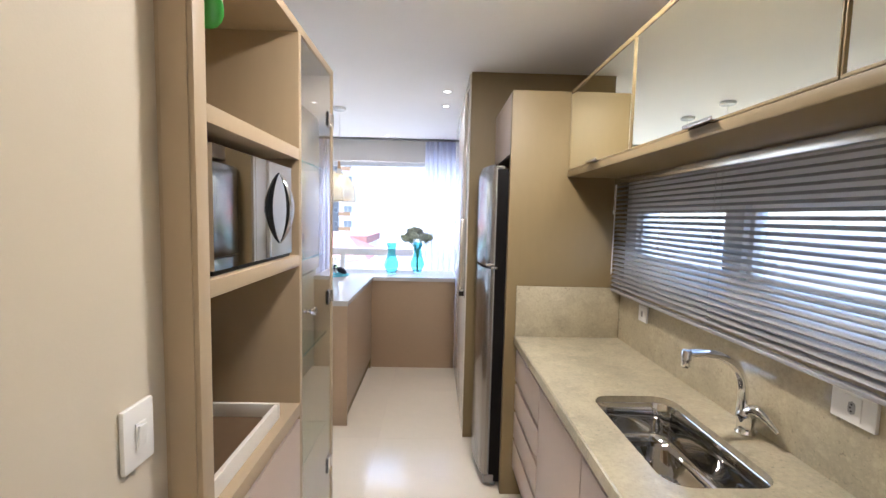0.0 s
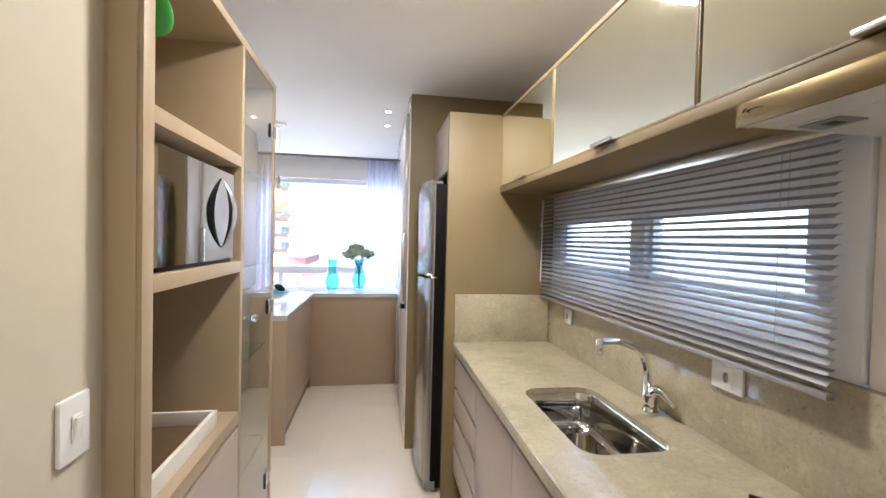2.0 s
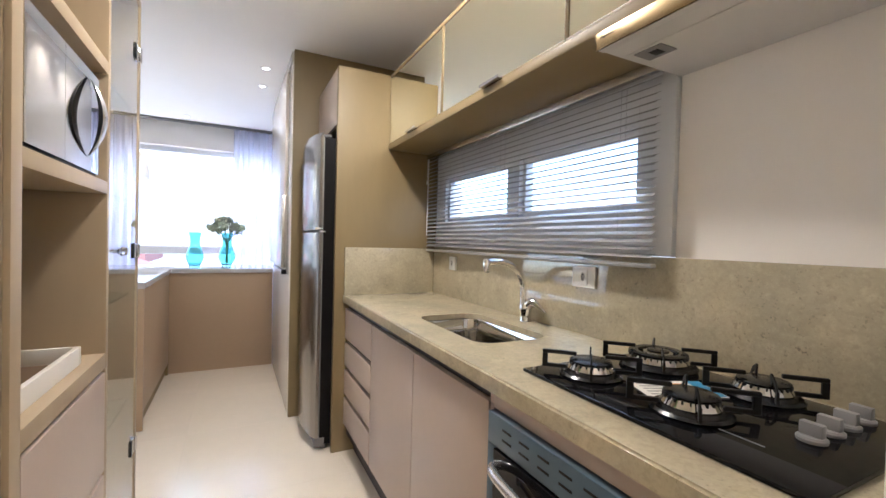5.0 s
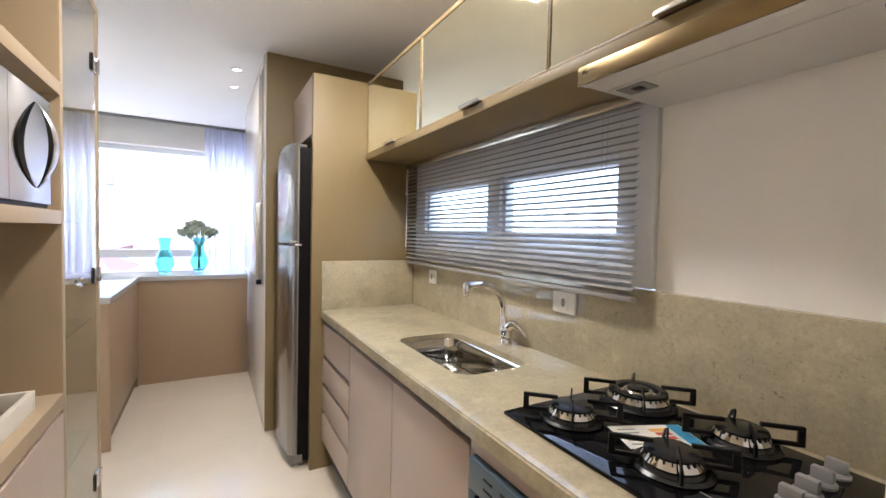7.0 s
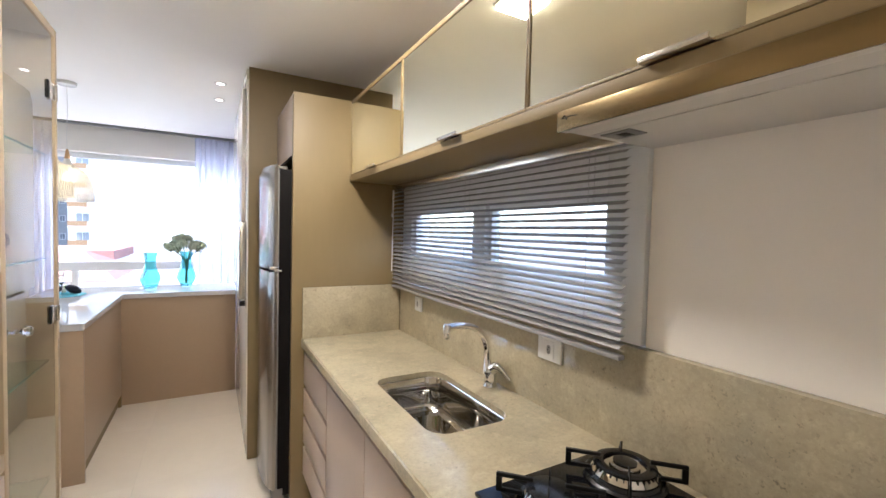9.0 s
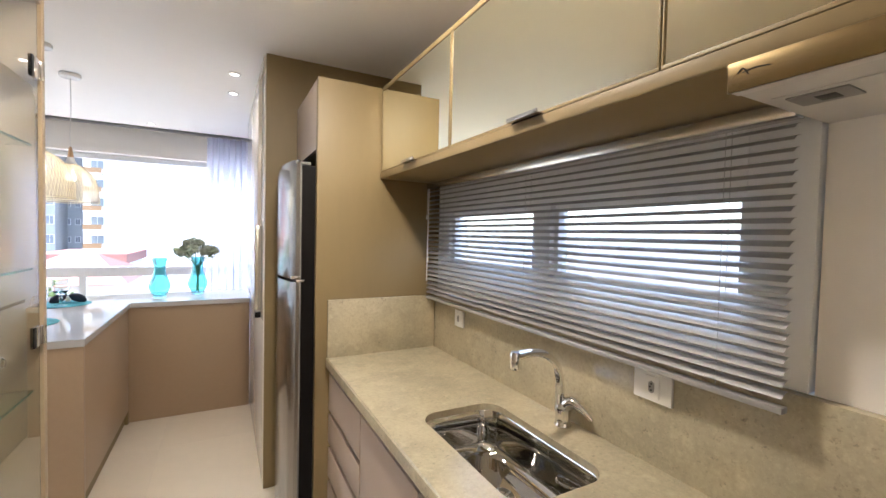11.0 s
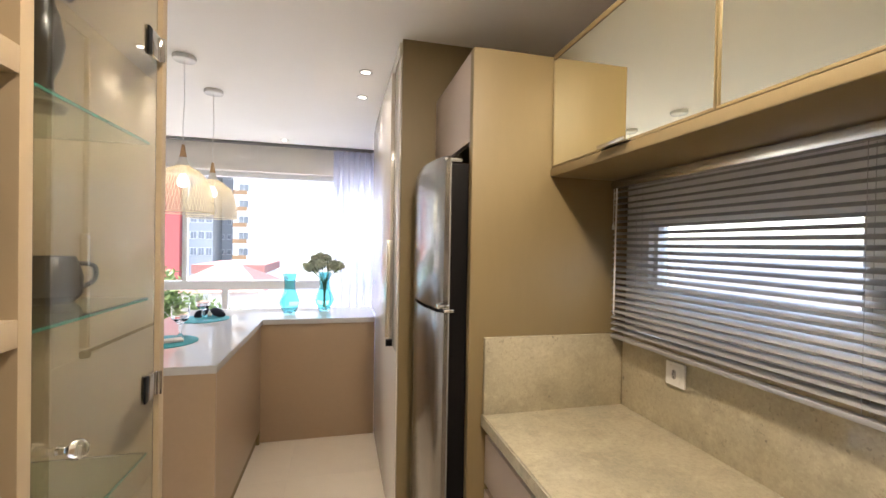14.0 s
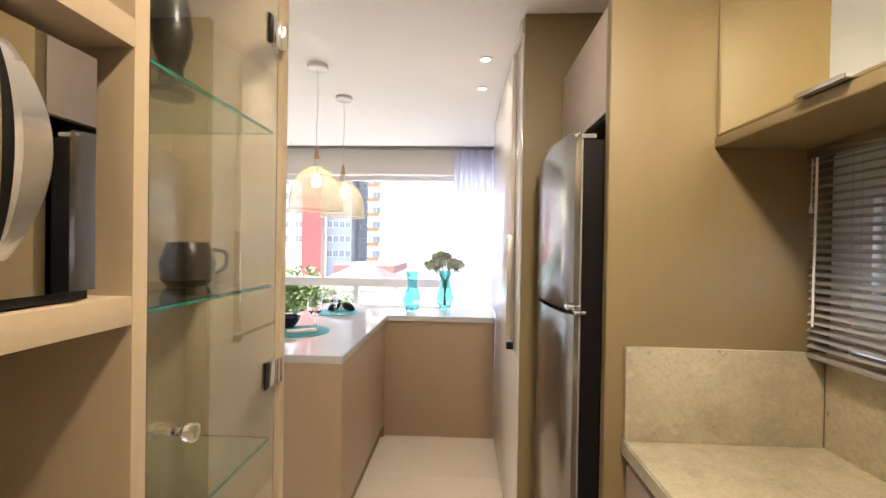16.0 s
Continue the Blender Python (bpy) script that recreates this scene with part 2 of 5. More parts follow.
M = dict(
    wall=material("cream_wall_paint", (0.585, 0.52, 0.405), 0.65, grain=0.06, scale=9, stain=0.06, stain_scale=1.2, bump=0.12, bump_scale=180),
    white_wall=material("white_wall_paint", (0.84, 0.80, 0.745), 0.6, grain=0.05, scale=9, stain=0.05, bump=0.1, bump_scale=160),
    ceiling=material("ceiling_paint", (0.90, 0.875, 0.835), 0.8, grain=0.04, scale=6, stain=0.04, stain_scale=0.8, bump=0.08, bump_scale=120),
    tile=material("cream_porcelain", (0.82, 0.735, 0.60), 0.13, grain=0.08, scale=14, stain=0.10, stain_scale=2.2, bump=0.02, bump_scale=8, piece=0.015),
    grout=material("tile_grout", (0.70, 0.62, 0.50), 0.5, grain=0.08, scale=120),
    laminate=material("taupe_laminate", (0.232, 0.171, 0.080), 0.48, grain=0.14, scale=30, stain=0.06, bump=0.05, bump_scale=240, stretch=(1, 1, 0.25)),
    # taupe laminate again, lightened: the tall unit's missing light is in this colour
    niche=material("lightened_taupe_laminate", (0.41, 0.32, 0.205), 0.46, grain=0.12, scale=30, stain=0.05, bump=0.05, bump_scale=240, stretch=(1, 1, 0.25)),
    front=material("rose_beige_laminate", (0.48, 0.385, 0.315), 0.34, grain=0.08, scale=40, stain=0.05, bump=0.04, bump_scale=260),
    tan=material("tan_laminate", (0.425, 0.312, 0.205), 0.34, grain=0.10, scale=40, stain=0.05, bump=0.04, bump_scale=260),
    gloss=material("pale_gloss_laminate", (0.72, 0.67, 0.60), 0.12, grain=0.05, scale=12, stain=0.04, bump=0.015, bump_scale=14),
    # carcass and recess colour; near-black puts the shade of the gaps into it
    recess_shade=material("dark_recess_shade", (0.030, 0.020, 0.018), 0.6, grain=0.2, scale=60),
    mirror=material("silvered_glass", (1.0, 0.985, 0.80), 0.010, 1.0, bump=0.006, bump_scale=3),
    steel_mirror=material("mirror_steel", (0.66, 0.65, 0.63), 0.012, 1.0, grain=0.06, scale=30, bump=0.002, bump_scale=6),
    granite=stone("pale_granite", (0.485, 0.42, 0.285), (0.345, 0.312, 0.222), (0.11, 0.095, 0.075)),
    quartz=material("white_quartz", (0.55, 0.545, 0.54), 0.03, grain=0.06, scale=160, stain=0.05, stain_scale=3),
    steel=material("polished_steel", (0.62, 0.61, 0.59), 0.02, 1.0, grain=0.08, scale=30, bump=0.05, bump_scale=9),
    brushed=material("brushed_steel", (0.62, 0.60, 0.56), 0.26, 1.0, grain=0.15, scale=60, stretch=(1, 1, 24), bump=0.05, bump_scale=120),
    fridge=material("fridge_steel", (0.30, 0.287, 0.268), 0.2, 1.0, grain=0.12, scale=50, stretch=(1, 1, 30), bump=0.03, bump_scale=140),
    fridge_side=material("dark_fridge_paint", (0.010, 0.009, 0.009), 0.45, grain=0.2, scale=80, bump=0.1, bump_scale=400, spec=0.05),
    grey_plastic=material("grey_plastic", (0.22, 0.21, 0.20), 0.42, grain=0.1, scale=70),
    chrome=material("chrome", (0.80, 0.80, 0.80), 0.04, 1.0, grain=0.05, scale=50),
    black_glass=material("black_glass", (0.006, 0.006, 0.007), 0.02, grain=0.2, scale=60, spec=0.22),
    iron=material("black_enamel_iron", (0.006, 0.006, 0.006), 0.45, grain=0.3, scale=90, bump=0.15, bump_scale=300, spec=0.25),
    burner=material("black_burner_cap", (0.009, 0.010, 0.012), 0.26, grain=0.25, scale=70, bump=0.1, bump_scale=300),
    film=material("blue_protective_film", (0.070, 0.110, 0.145), 0.32, grain=0.15, scale=25, bump=0.15, bump_scale=40),
    white_plastic=material("white_plastic", (0.78, 0.77, 0.74), 0.25, grain=0.04, scale=30),
    knob_grey=material("silver_grey_plastic", (0.28, 0.275, 0.27), 0.35, grain=0.08, scale=60),
    slat=material("silver_grey_slat", (0.36, 0.355, 0.35), 0.34, 0.25, grain=0.1, scale=40, stretch=(1, 0.1, 1)),
    frame=material("white_aluminium", (0.80, 0.81, 0.81), 0.35, grain=0.05, scale=20, stain=0.04),
    blind_cord=material("grey_cord", (0.42, 0.42, 0.42), 0.7, grain=0.1, scale=300),
    cord=material("white_cord", (0.75, 0.73, 0.70), 0.7, grain=0.1, scale=300),
    wood=material("pale_wood", (0.55, 0.34, 0.17), 0.45, grain=0.5, scale=30, stretch=(6, 6, 0.6), bump=0.1),
    net=material("cream_net_shade", (0.78, 0.72, 0.58), 0.6, grain=0.2, scale=120),
    teal=material("teal_woven_mat", (0.03, 0.28, 0.33), 0.7, grain=0.5, scale=220, bump=0.6, bump_scale=420),
    navy=material("navy_ceramic", (0.012, 0.012, 0.035), 0.25, grain=0.15, scale=50),
    napkin=material("navy_cloth", (0.012, 0.014, 0.03), 0.8, grain=0.3, scale=300, bump=0.4, bump_scale=500),
    linen=material("white_linen", (0.72, 0.70, 0.66), 0.8, grain=0.1, scale=300, bump=0.3, bump_scale=500),
    aqua=glass("turquoise_glass", (0.42, 0.85, 0.90)),
    clear=glass("clear_glass", (0.97, 0.98, 0.97)),
    pane=glass("window_glass", (0.985, 0.995, 0.99), ior=1.12),
    door_glass=glass("cabinet_glass", (0.77, 0.805, 0.775), ior=1.9),
    shelf_glass=glass("green_edged_glass", (0.82, 0.955, 0.91)),
    glass_edge=material("green_glass_edge", (0.022, 0.20, 0.145), 0.12, grain=0.2, scale=30),
    # steel darkened to gold: the warm room's reflection is put into its colour
    hood_strip=material("steel_gold_reflection", (0.25, 0.185, 0.095), 0.27, 1.0, grain=0.2, scale=60, stretch=(1, 20, 1), bump=0.04, bump_scale=100),
    hood_grey=material("pale_grey_enamel", (0.62, 0.60, 0.565), 0.35, grain=0.06, scale=30),
    satin=material("satin_silver", (0.70, 0.69, 0.67), 0.22, 0.9, grain=0.08, scale=60),
    curtain=thin_cloth("sheer_curtain", (0.82, 0.84, 0.97), 0.7, 0.06),
    leaf=material("grey_green_petal", (0.56, 0.61, 0.46), 0.6, grain=0.5, scale=30, other=(0.68, 0.70, 0.57), piece=0.2),
    stem=material("stem_green", (0.10, 0.18, 0.07), 0.6, grain=0.3, scale=50),
    green=material("bright_green_glaze", (0.05, 0.35, 0.04), 0.3, grain=0.2, scale=20),
    dark_ceramic=material("dark_glazed_ceramic", (0.014, 0.013, 0.012), 0.3, grain=0.3, scale=30, bump=0.15, bump_scale=60),
    tray=material("white_lacquer", (0.76, 0.72, 0.64), 0.3, grain=0.05, scale=30),
    tray_base=material("brown_tray_base", (0.12, 0.075, 0.04), 0.5, grain=0.3, scale=30),
    paper=material("white_paper", (0.78, 0.77, 0.72), 0.6, grain=0.05, scale=40),
    red_ink=material("red_ink", (0.6, 0.08, 0.04), 0.6, grain=0.05),
    orange_ink=material("orange_ink", (0.75, 0.35, 0.05), 0.6, grain=0.05),
    blue_ink=material("blue_ink", (0.05, 0.28, 0.5), 0.6, grain=0.05),
    led=glow("led_panel", (1.0, 0.86, 0.62), 5.0),
    spot_glow=glow("downlight_glow", (1.0, 0.9, 0.75), 1.2),
    bulb=glow("bulb_glow", (1.0, 0.88, 0.68), 0.8),
    foliage=material("shrub_leaf", (0.15, 0.23, 0.06), 0.55, grain=0.5, scale=5, other=(0.24, 0.33, 0.10), piece=0.2),
    asphalt=material("city_ground", (0.16, 0.15, 0.14), 0.9, grain=0.4, scale=0.5, stain=0.3, stain_scale=0.08),
    red_render=material("red_render", (0.46, 0.105, 0.095), 0.8, grain=0.15, scale=2, stain=0.15, stain_scale=0.3),
    grey_render=material("grey_render", (0.38, 0.39, 0.40), 0.8, grain=0.15, scale=2, stain=0.15, stain_scale=0.3),
    white_render=material("white_render", (0.75, 0.73, 0.70), 0.8, grain=0.12, scale=2, stain=0.12, stain_scale=0.3),
    ochre_render=material("ochre_render", (0.30, 0.18, 0.09), 0.8, grain=0.15, scale=2, stain=0.15, stain_scale=0.3),
    roof_tile=material("terracotta_roof", (0.36, 0.16, 0.13), 0.8, grain=0.4, scale=6, stain=0.2, stain_scale=0.6),
    dark_pane=material("far_window_pane", (0.22, 0.24, 0.26), 0.15, grain=0.2, scale=1),
)


# ---- building blocks ----
def box(x0, x1, y0, y1, z0, z1, bevel=0.0, segments=2, bm=None):
    """A box between two corners, with rounded edges, into bm."""
    own = bmesh.new()
    bmesh.ops.create_cube(own, size=1)
    own.transform(Matrix.LocRotScale(((x0 + x1) / 2, (y0 + y1) / 2, (z0 + z1) / 2), None, (abs(x1 - x0), abs(y1 - y0), abs(z1 - z0))))
    if bevel:
        bmesh.ops.bevel(own, geom=own.edges[:], offset=bevel, segments=segments, affect="EDGES", profile=0.6)
    return join(bm, own)


def join(bm, own):
    if bm is None:
        return own
    me = bpy.data.meshes.new("t")
    own.to_mesh(me)
    own.free()
    bm.from_mesh(me)
    bpy.data.meshes.remove(me)
    return bm


def lathe(profile, x=0, y=0, z=0, n=32, bm=None, close=False):
    """A turned shape from (radius, height) pairs."""
    own = bmesh.new()
    rings = []
    for r, h in profile:
        if r < 1e-5:
            rings.append([own.verts.new((x, y, z + h))])
        else:
            rings.append([own.verts.new((x + r * math.cos(2 * math.pi * i / n), y + r * math.sin(2 * math.pi * i / n), z + h)) for i in range(n)])
    pairs = list(zip(rings, rings[1:])) + ([(rings[-1], rings[0])] if close else [])
    for a, b in pairs:
        for i in range(n):
            j = (i + 1) % n
            if len(a) == 1 and len(b) == 1:
                continue
            if len(a) == 1:
                own.faces.new((a[0], b[j], b[i]))
            elif len(b) == 1:
                own.faces.new((a[i], a[j], b[0]))
            else:
                own.faces.new((a[i], a[j], b[j], b[i]))
    bmesh.ops.recalc_face_normals(own, faces=own.faces[:])
    return join(bm, own)


def tube(points, radius, n=10, bm=None, smooth=6):
    """A round bar along a smoothed line; radius may be one number or one for each point."""
    pts = [Vector(p) for p in points]
    radii = list(radius) if isinstance(radius, (list, tuple)) else [radius] * len(pts)
    if smooth and len(pts) > 2:
        fine, fr = [], []
        for i in range(len(pts) - 1):
            p0, p1, p2, p3 = pts[max(i - 1, 0)], pts[i], pts[i + 1], pts[min(i + 2, len(pts) - 1)]
            for s in range(smooth):
                u = s / smooth
                fine.append(0.5 * (2 * p1 + (p2 - p0) * u + (2 * p0 - 5 * p1 + 4 * p2 - p3) * u * u + (3 * p1 - p0 - 3 * p2 + p3) * u ** 3))
                fr.append(radii[i] * (1 - u) + radii[i + 1] * u)
        pts, radii = fine + [pts[-1]], fr + [radii[-1]]
    own = bmesh.new()
    rings, side = [], None
    for i, p in enumerate(pts):
        d = (pts[min(i + 1, len(pts) - 1)] - pts[max(i - 1, 0)]).normalized()
        side = (side - d * side.dot(d)).normalized() if side else d.orthogonal().normalized()
        up = d.cross(side)
        rings.append([own.verts.new(p + radii[i] * (side * math.cos(2 * math.pi * k / n) + up * math.sin(2 * math.pi * k / n))) for k in range(n)])
    for a, b in zip(rings, rings[1:]):
        for k in range(n):
            own.faces.new((a[k], a[(k + 1) % n], b[(k + 1) % n], b[k]))
    own.faces.new(rings[0][::-1]), own.faces.new(rings[-1])
    bmesh.ops.recalc_face_normals(own, faces=own.faces[:])
    return join(bm, own)


def prism(outline, lo, hi, axis="z", bevel=0.0, bm=None):
    """A flat outline of (u, v) pairs pulled from lo to hi along an axis: x takes (y, z), y takes (x, z), z takes (x, y)."""
    own = bmesh.new()
    at = {"x": lambda u, v, w: (w, u, v), "y": lambda u, v, w: (u, w, v), "z": lambda u, v, w: (u, v, w)}[axis]
    a = [own.verts.new(at(u, v, lo)) for u, v in outline]
    b = [own.verts.new(at(u, v, hi)) for u, v in outline]
    n = len(outline)
    own.faces.new(a), own.faces.new(b[::-1])
    for i in range(n):
        own.faces.new((a[i], b[i], b[(i + 1) % n], a[(i + 1) % n]))
    bmesh.ops.recalc_face_normals(own, faces=own.faces[:])
    if bevel:
        bmesh.ops.bevel(own, geom=own.edges[:], offset=bevel, segments=2, affect="EDGES")
    return join(bm, own)


def rounded(x0, x1, y0, y1, r, n=6):
    """A rounded rectangle as (x, y) pairs, counter-clockwise."""
    out = []
    for cx, cy, a0 in ((x1 - r, y1 - r, 0), (x0 + r, y1 - r, 90), (x0 + r, y0 + r, 180), (x1 - r, y0 + r, 270)):
        for i in range(n + 1):
            a = radians(a0 + 90 * i / n)
            out.append((cx + r * math.cos(a), cy + r * math.sin(a)))
    return out


def thing(name, at, label, category, group="", kind=""):
    ob = new(name)
    ob.location = at
    ob.empty_display_size = 0.05
    return tagged(ob, label, category, group, kind)


def root_at(ob):
    while ob.parent:
        ob = ob.parent
    return Vector(ob.location)


def part(name, bm, mat, parent=None, label="", smooth=True, shadow=True):
    """Links a bmesh, built in world places, as one mesh under a thing or part."""
    if parent is not None:
        bm.transform(Matrix.Translation(-root_at(parent)))
    me = bpy.data.meshes.new(name)
    bm.to_mesh(me)
    bm.free()
    me.materials.append(M[mat])
    if smooth:
        me.polygons.foreach_set("use_smooth", [True] * len(me.polygons))
        me.set_sharp_from_angle(angle=radians(35))
    ob = new(name, me)
    ob.parent = parent
    ob.visible_shadow = shadow
    return tagged(ob, label)


def structure(name, bm, mat, label, category, smooth=False):
    return tagged(part(name, bm, mat, smooth=smooth), label, category, kind="structure")


# ---- the large structure ----
H = 2.47            # ceiling
WX = 1.06           # face of the window wall of the galley
BY = 2.845          # wall behind the fridge
CT = 0.90           # worktop
WIN_Y = 5.60        # living room window
TALL_END = 4.30

structure("floor", box(-5.2, 1.3, -2.2, 5.9, -0.2, -0.0012), "grout", "cream porcelain tile floor with fine joints", "floor")
structure("ceiling", box(-5.2, 1.3, -2.2, 5.26, H, H + 0.2), "ceiling", "smooth white painted ceiling", "ceiling")
structure("ceiling_slot", box(-5.2, 1.3, 5.26, 5.9, H + 0.14, H + 0.2), "ceiling", "recessed curtain slot in white ceiling", "ceiling")
# window wall of the galley, round its low strip window
WZ0, WZ1, WY0, WY1 = 1.18, 1.742, 0.662, 2.235
structure("wall_east", box(WX, WX + 0.16, -2.2, WY0, 0, H), "white_wall", "white painted wall behind the hob", "wall")
wb = box(WX, WX + 0.16, WY0, WY1, 0, WZ0)
box(WX, WX + 0.16, WY0, WY1, WZ1, H, bm=wb)
box(WX, WX + 0.16, WY1, 5.9, 0, H, bm=wb)
structure("wall_east_2", wb, "white_wall", "pale painted wall round the strip window", "wall")
structure("wall_pier", box(0.262, WX, BY, BY + 0.03, 0, H), "laminate", "tall taupe panel behind the fridge", "wall")
structure("wall_jamb", box(0.417, WX, -0.10, 0.03, 0, H, 0.004), "white_wall", "pale painted wall end beside the hob", "wall", smooth=True)
structure("wall_west", box(-0.66, -0.518, -2.2, 0.913, 0, H), "wall", "cream painted wall with a light switch", "wall")
wb = box(-1.06, -0.925, 0.76, 2.045, 0, H)
box(-0.925, -0.80, 0.914, 2.045, 2.186, H, bm=wb)
structure("wall_west_2", wb, "wall", "cream painted wall behind and above the tall unit", "wall")
structure("wall_south", box(-0.518, WX, -2.2, -2.06, 0, H), "wall", "cream painted wall closing the passage", "wall")
structure("wall_dining", box(-5.2, -5.06, -2.2, 5.9, 0, H + 0.14), "white_wall", "white painted wall of the dining room", "wall")
structure("wall_dining_2", box(-5.06, -0.66, 0.60, 0.75, 0, H), "white_wall", "white painted wall of the dining room", "wall")
header = box(-5.06, WX, 5.46, 5.72, 2.212, H + 0.14)
structure("wall_north", header, "white_wall", "white painted band above the wide window", "wall")
structure("wall_north_2", box(0.55, WX, 5.46, 5.72, 0, 2.212), "white_wall", "white painted wall beside the wide window", "wall")
structure("window_sill_wall", box(-5.06, 0.55, 5.50, 5.72, 0, 0.32), "white_wall", "low white wall under the wide window", "wall")

# wide living room window
win = thing("window_1", (-2.2, WIN_Y, 0.32), "wide white aluminium window with clear panes", "window", kind="structure")
fr = box(-5.0, 0.55, 5.57, 5.63, 2.160, 2.212, 0.004)
box(-5.0, 0.55, 5.57, 5.63, 0.32, 0.37, 0.004, bm=fr)
part("window_frame", fr, "frame", win)
part("rail", box(-5.0, 0.55, 5.56, 5.64, 0.992, 1.085, 0.006), "frame", win)
for px in (-4.55, -3.05, -1.545):
    part("mullion", box(px - 0.022, px + 0.022, 5.575, 5.625, 1.085, 2.160, 0.003), "frame", win)
for px in (-3.9, -2.55, -1.17, 0.20):
    part("post", box(px - 0.028, px + 0.028, 5.575, 5.625, 0.37, 0.992, 0.003), "frame", win)
for a, b in ((-4.53, -3.07), (-3.03, -1.565), (-1.525, 0.53)):
    part("pane", box(a, b, 5.598, 5.602, 1.085, 2.160), "pane", win, shadow=False, smooth=False)

# strip window of the galley
w2 = thing("window_2", (WX, 1.45, WZ0), "low white two-sash strip window behind a blind", "window", kind="structure")
PZ0, PZ1 = 1.352, 1.572
P2 = ((0.81, 1.378), (1.508, 2.10))
FA, FB = P2[0][0] - 0.02, P2[1][1] + 0.02
f2 = box(WX - 0.013, WX + 0.06, WY0 + 0.005, FA, WZ0 + 0.0095, WZ1, 0.003)
box(WX - 0.013, WX + 0.06, FB, WY1, WZ0 + 0.0095, WZ1, 0.003, bm=f2)
box(WX - 0.013, WX + 0.06, FA, FB, WZ0 + 0.0095, PZ0 - 0.02, bm=f2)
box(WX - 0.013, WX + 0.06, FA, FB, PZ1 + 0.02, WZ1, bm=f2)
box(WX - 0.013, WX + 0.06, P2[0][1] + 0.02, P2[1][0] - 0.02, PZ0 - 0.02, PZ1 + 0.02, bm=f2)
part("window_frame", f2, "frame", w2)
for a, b in P2:
    s = box(WX + 0.008, WX + 0.05, a - 0.02, b + 0.02, PZ0 - 0.02, PZ0, 0.002)
    box(WX + 0.008, WX + 0.05, a - 0.02, b + 0.02, PZ1, PZ1 + 0.02, 0.002, bm=s)
    box(WX + 0.008, WX + 0.05, a - 0.02, a, PZ0, PZ1, 0.002, bm=s)
    box(WX + 0.008, WX + 0.05, b, b + 0.02, PZ0, PZ1, 0.002, bm=s)
    sash = part("sash", s, "frame", w2)
    part("pane", box(WX + 0.025, WX + 0.029, a, b, PZ0, PZ1), "pane", sash, shadow=False, smooth=False)

# ---- galley: worktop run ----
FX = 0.476          # worktop's front edge
DX = 0.492          # cabinet fronts
SINK = (0.609, 0.893, 0.985, 1.497)


def slab_with_hole(x0, x1, y0, y1, z0, z1, hole):
    """A slab with a hole through it; its edges are slightly eased."""
    bm = bmesh.new()
    outer = [(x0, y0), (x1, y0), (x1, y1), (x0, y1)]
    loops = []
    for z in (z0, z1):
        o = [bm.verts.new((*p, z)) for p in outer]
        i = [bm.verts.new((*p, z)) for p in hole]
        edges = [bm.edges.new((l[k], l[(k + 1) % len(l)])) for l in (o, i) for k in range(len(l))]
        bmesh.ops.triangle_fill(bm, use_beauty=True, use_dissolve=False, edges=edges)
        loops.append((o, i))
    for a, b in zip(*loops):
        for k in range(len(a)):
            bm.faces.new((a[k], a[(k + 1) % len(a)], b[(k + 1) % len(a)], b[k]))
    bmesh.ops.recalc_face_normals(bm, faces=bm.faces[:])
    lip = [e for e in bm.edges if all(abs(v.co.x - x0) < 1e-5 and abs(v.co.z - z1) < 1e-5 for v in e.verts)]
    bmesh.ops.bevel(bm, geom=lip, offset=0.005, segments=3, affect="EDGES")
    return bm


wt = thing("worktop", (0.75, 1.15, CT), "pale speckled granite worktop with a cut-out sink", "worktop")
slab = slab_with_hole(FX, WX - 0.001, 0.031, 2.249, CT - 0.022, CT, rounded(*SINK, 0.065, 10))
box(FX, FX + 0.022, 0.031, 2.249, CT - 0.042, CT - 0.022, bm=slab)
part("slab", slab, "granite", wt)
part("backsplash", box(WX - 0.03, WX - 0.002, 0.031, 2.229, CT, 1.188, 0.002), "granite", wt)
part("end_splash", box(FX + 0.004, WX - 0.031, 2.229, 2.249, CT, 1.17, 0.002), "granite", wt)


def base_unit(name, y0, y1, label, top=CT - 0.044):
    u = thing(name, ((DX + WX) / 2, (y0 + y1) / 2, 0.1), label, "cabinet", "base cabinets of the galley")
    # near-black carcass shows as shade between the fronts
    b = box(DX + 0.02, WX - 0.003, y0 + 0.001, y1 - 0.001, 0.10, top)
    part("body", b, "recess_shade", u, smooth=False)
    return u


drawers = base_unit("drawer_cabinet", 1.744, 2.249, "rose-beige four-drawer base cabinet without handles")
ZS = (0.857, 0.654, 0.498, 0.338, 0.165)
for hi, lo in zip(ZS, ZS[1:]):
    part("drawer_front", box(DX, DX + 0.019, 1.748, 2.246, lo + 0.001, hi - (0.034 if hi > 0.8 else 0.023), 0.001), "front", drawers)
doors = base_unit("sink_cabinet", 0.748, 1.742, "rose-beige two-door base cabinet under the sink", 0.66)
part("top_rail", box(DX + 0.02, DX + 0.04, 0.749, 1.741, 0.661, CT - 0.044), "recess_shade", doors, smooth=False)
for a, b in ((1.242, 1.739), (0.752, 1.238)):
    part("door", box(DX, DX + 0.019, a, b, 0.166, 0.823, 0.001), "front", doors)
oven_unit = base_unit("oven_cabinet", 0.033, 0.746, "rose-beige oven housing cabinet")
part("top_rail", box(DX, DX + 0.019, 0.035, 0.744, 0.817, 0.857, 0.001), "front", oven_unit)
part("side_rail", box(DX, DX + 0.019, 0.728, 0.744, 0.166, 0.827, 0.001), "front", oven_unit)
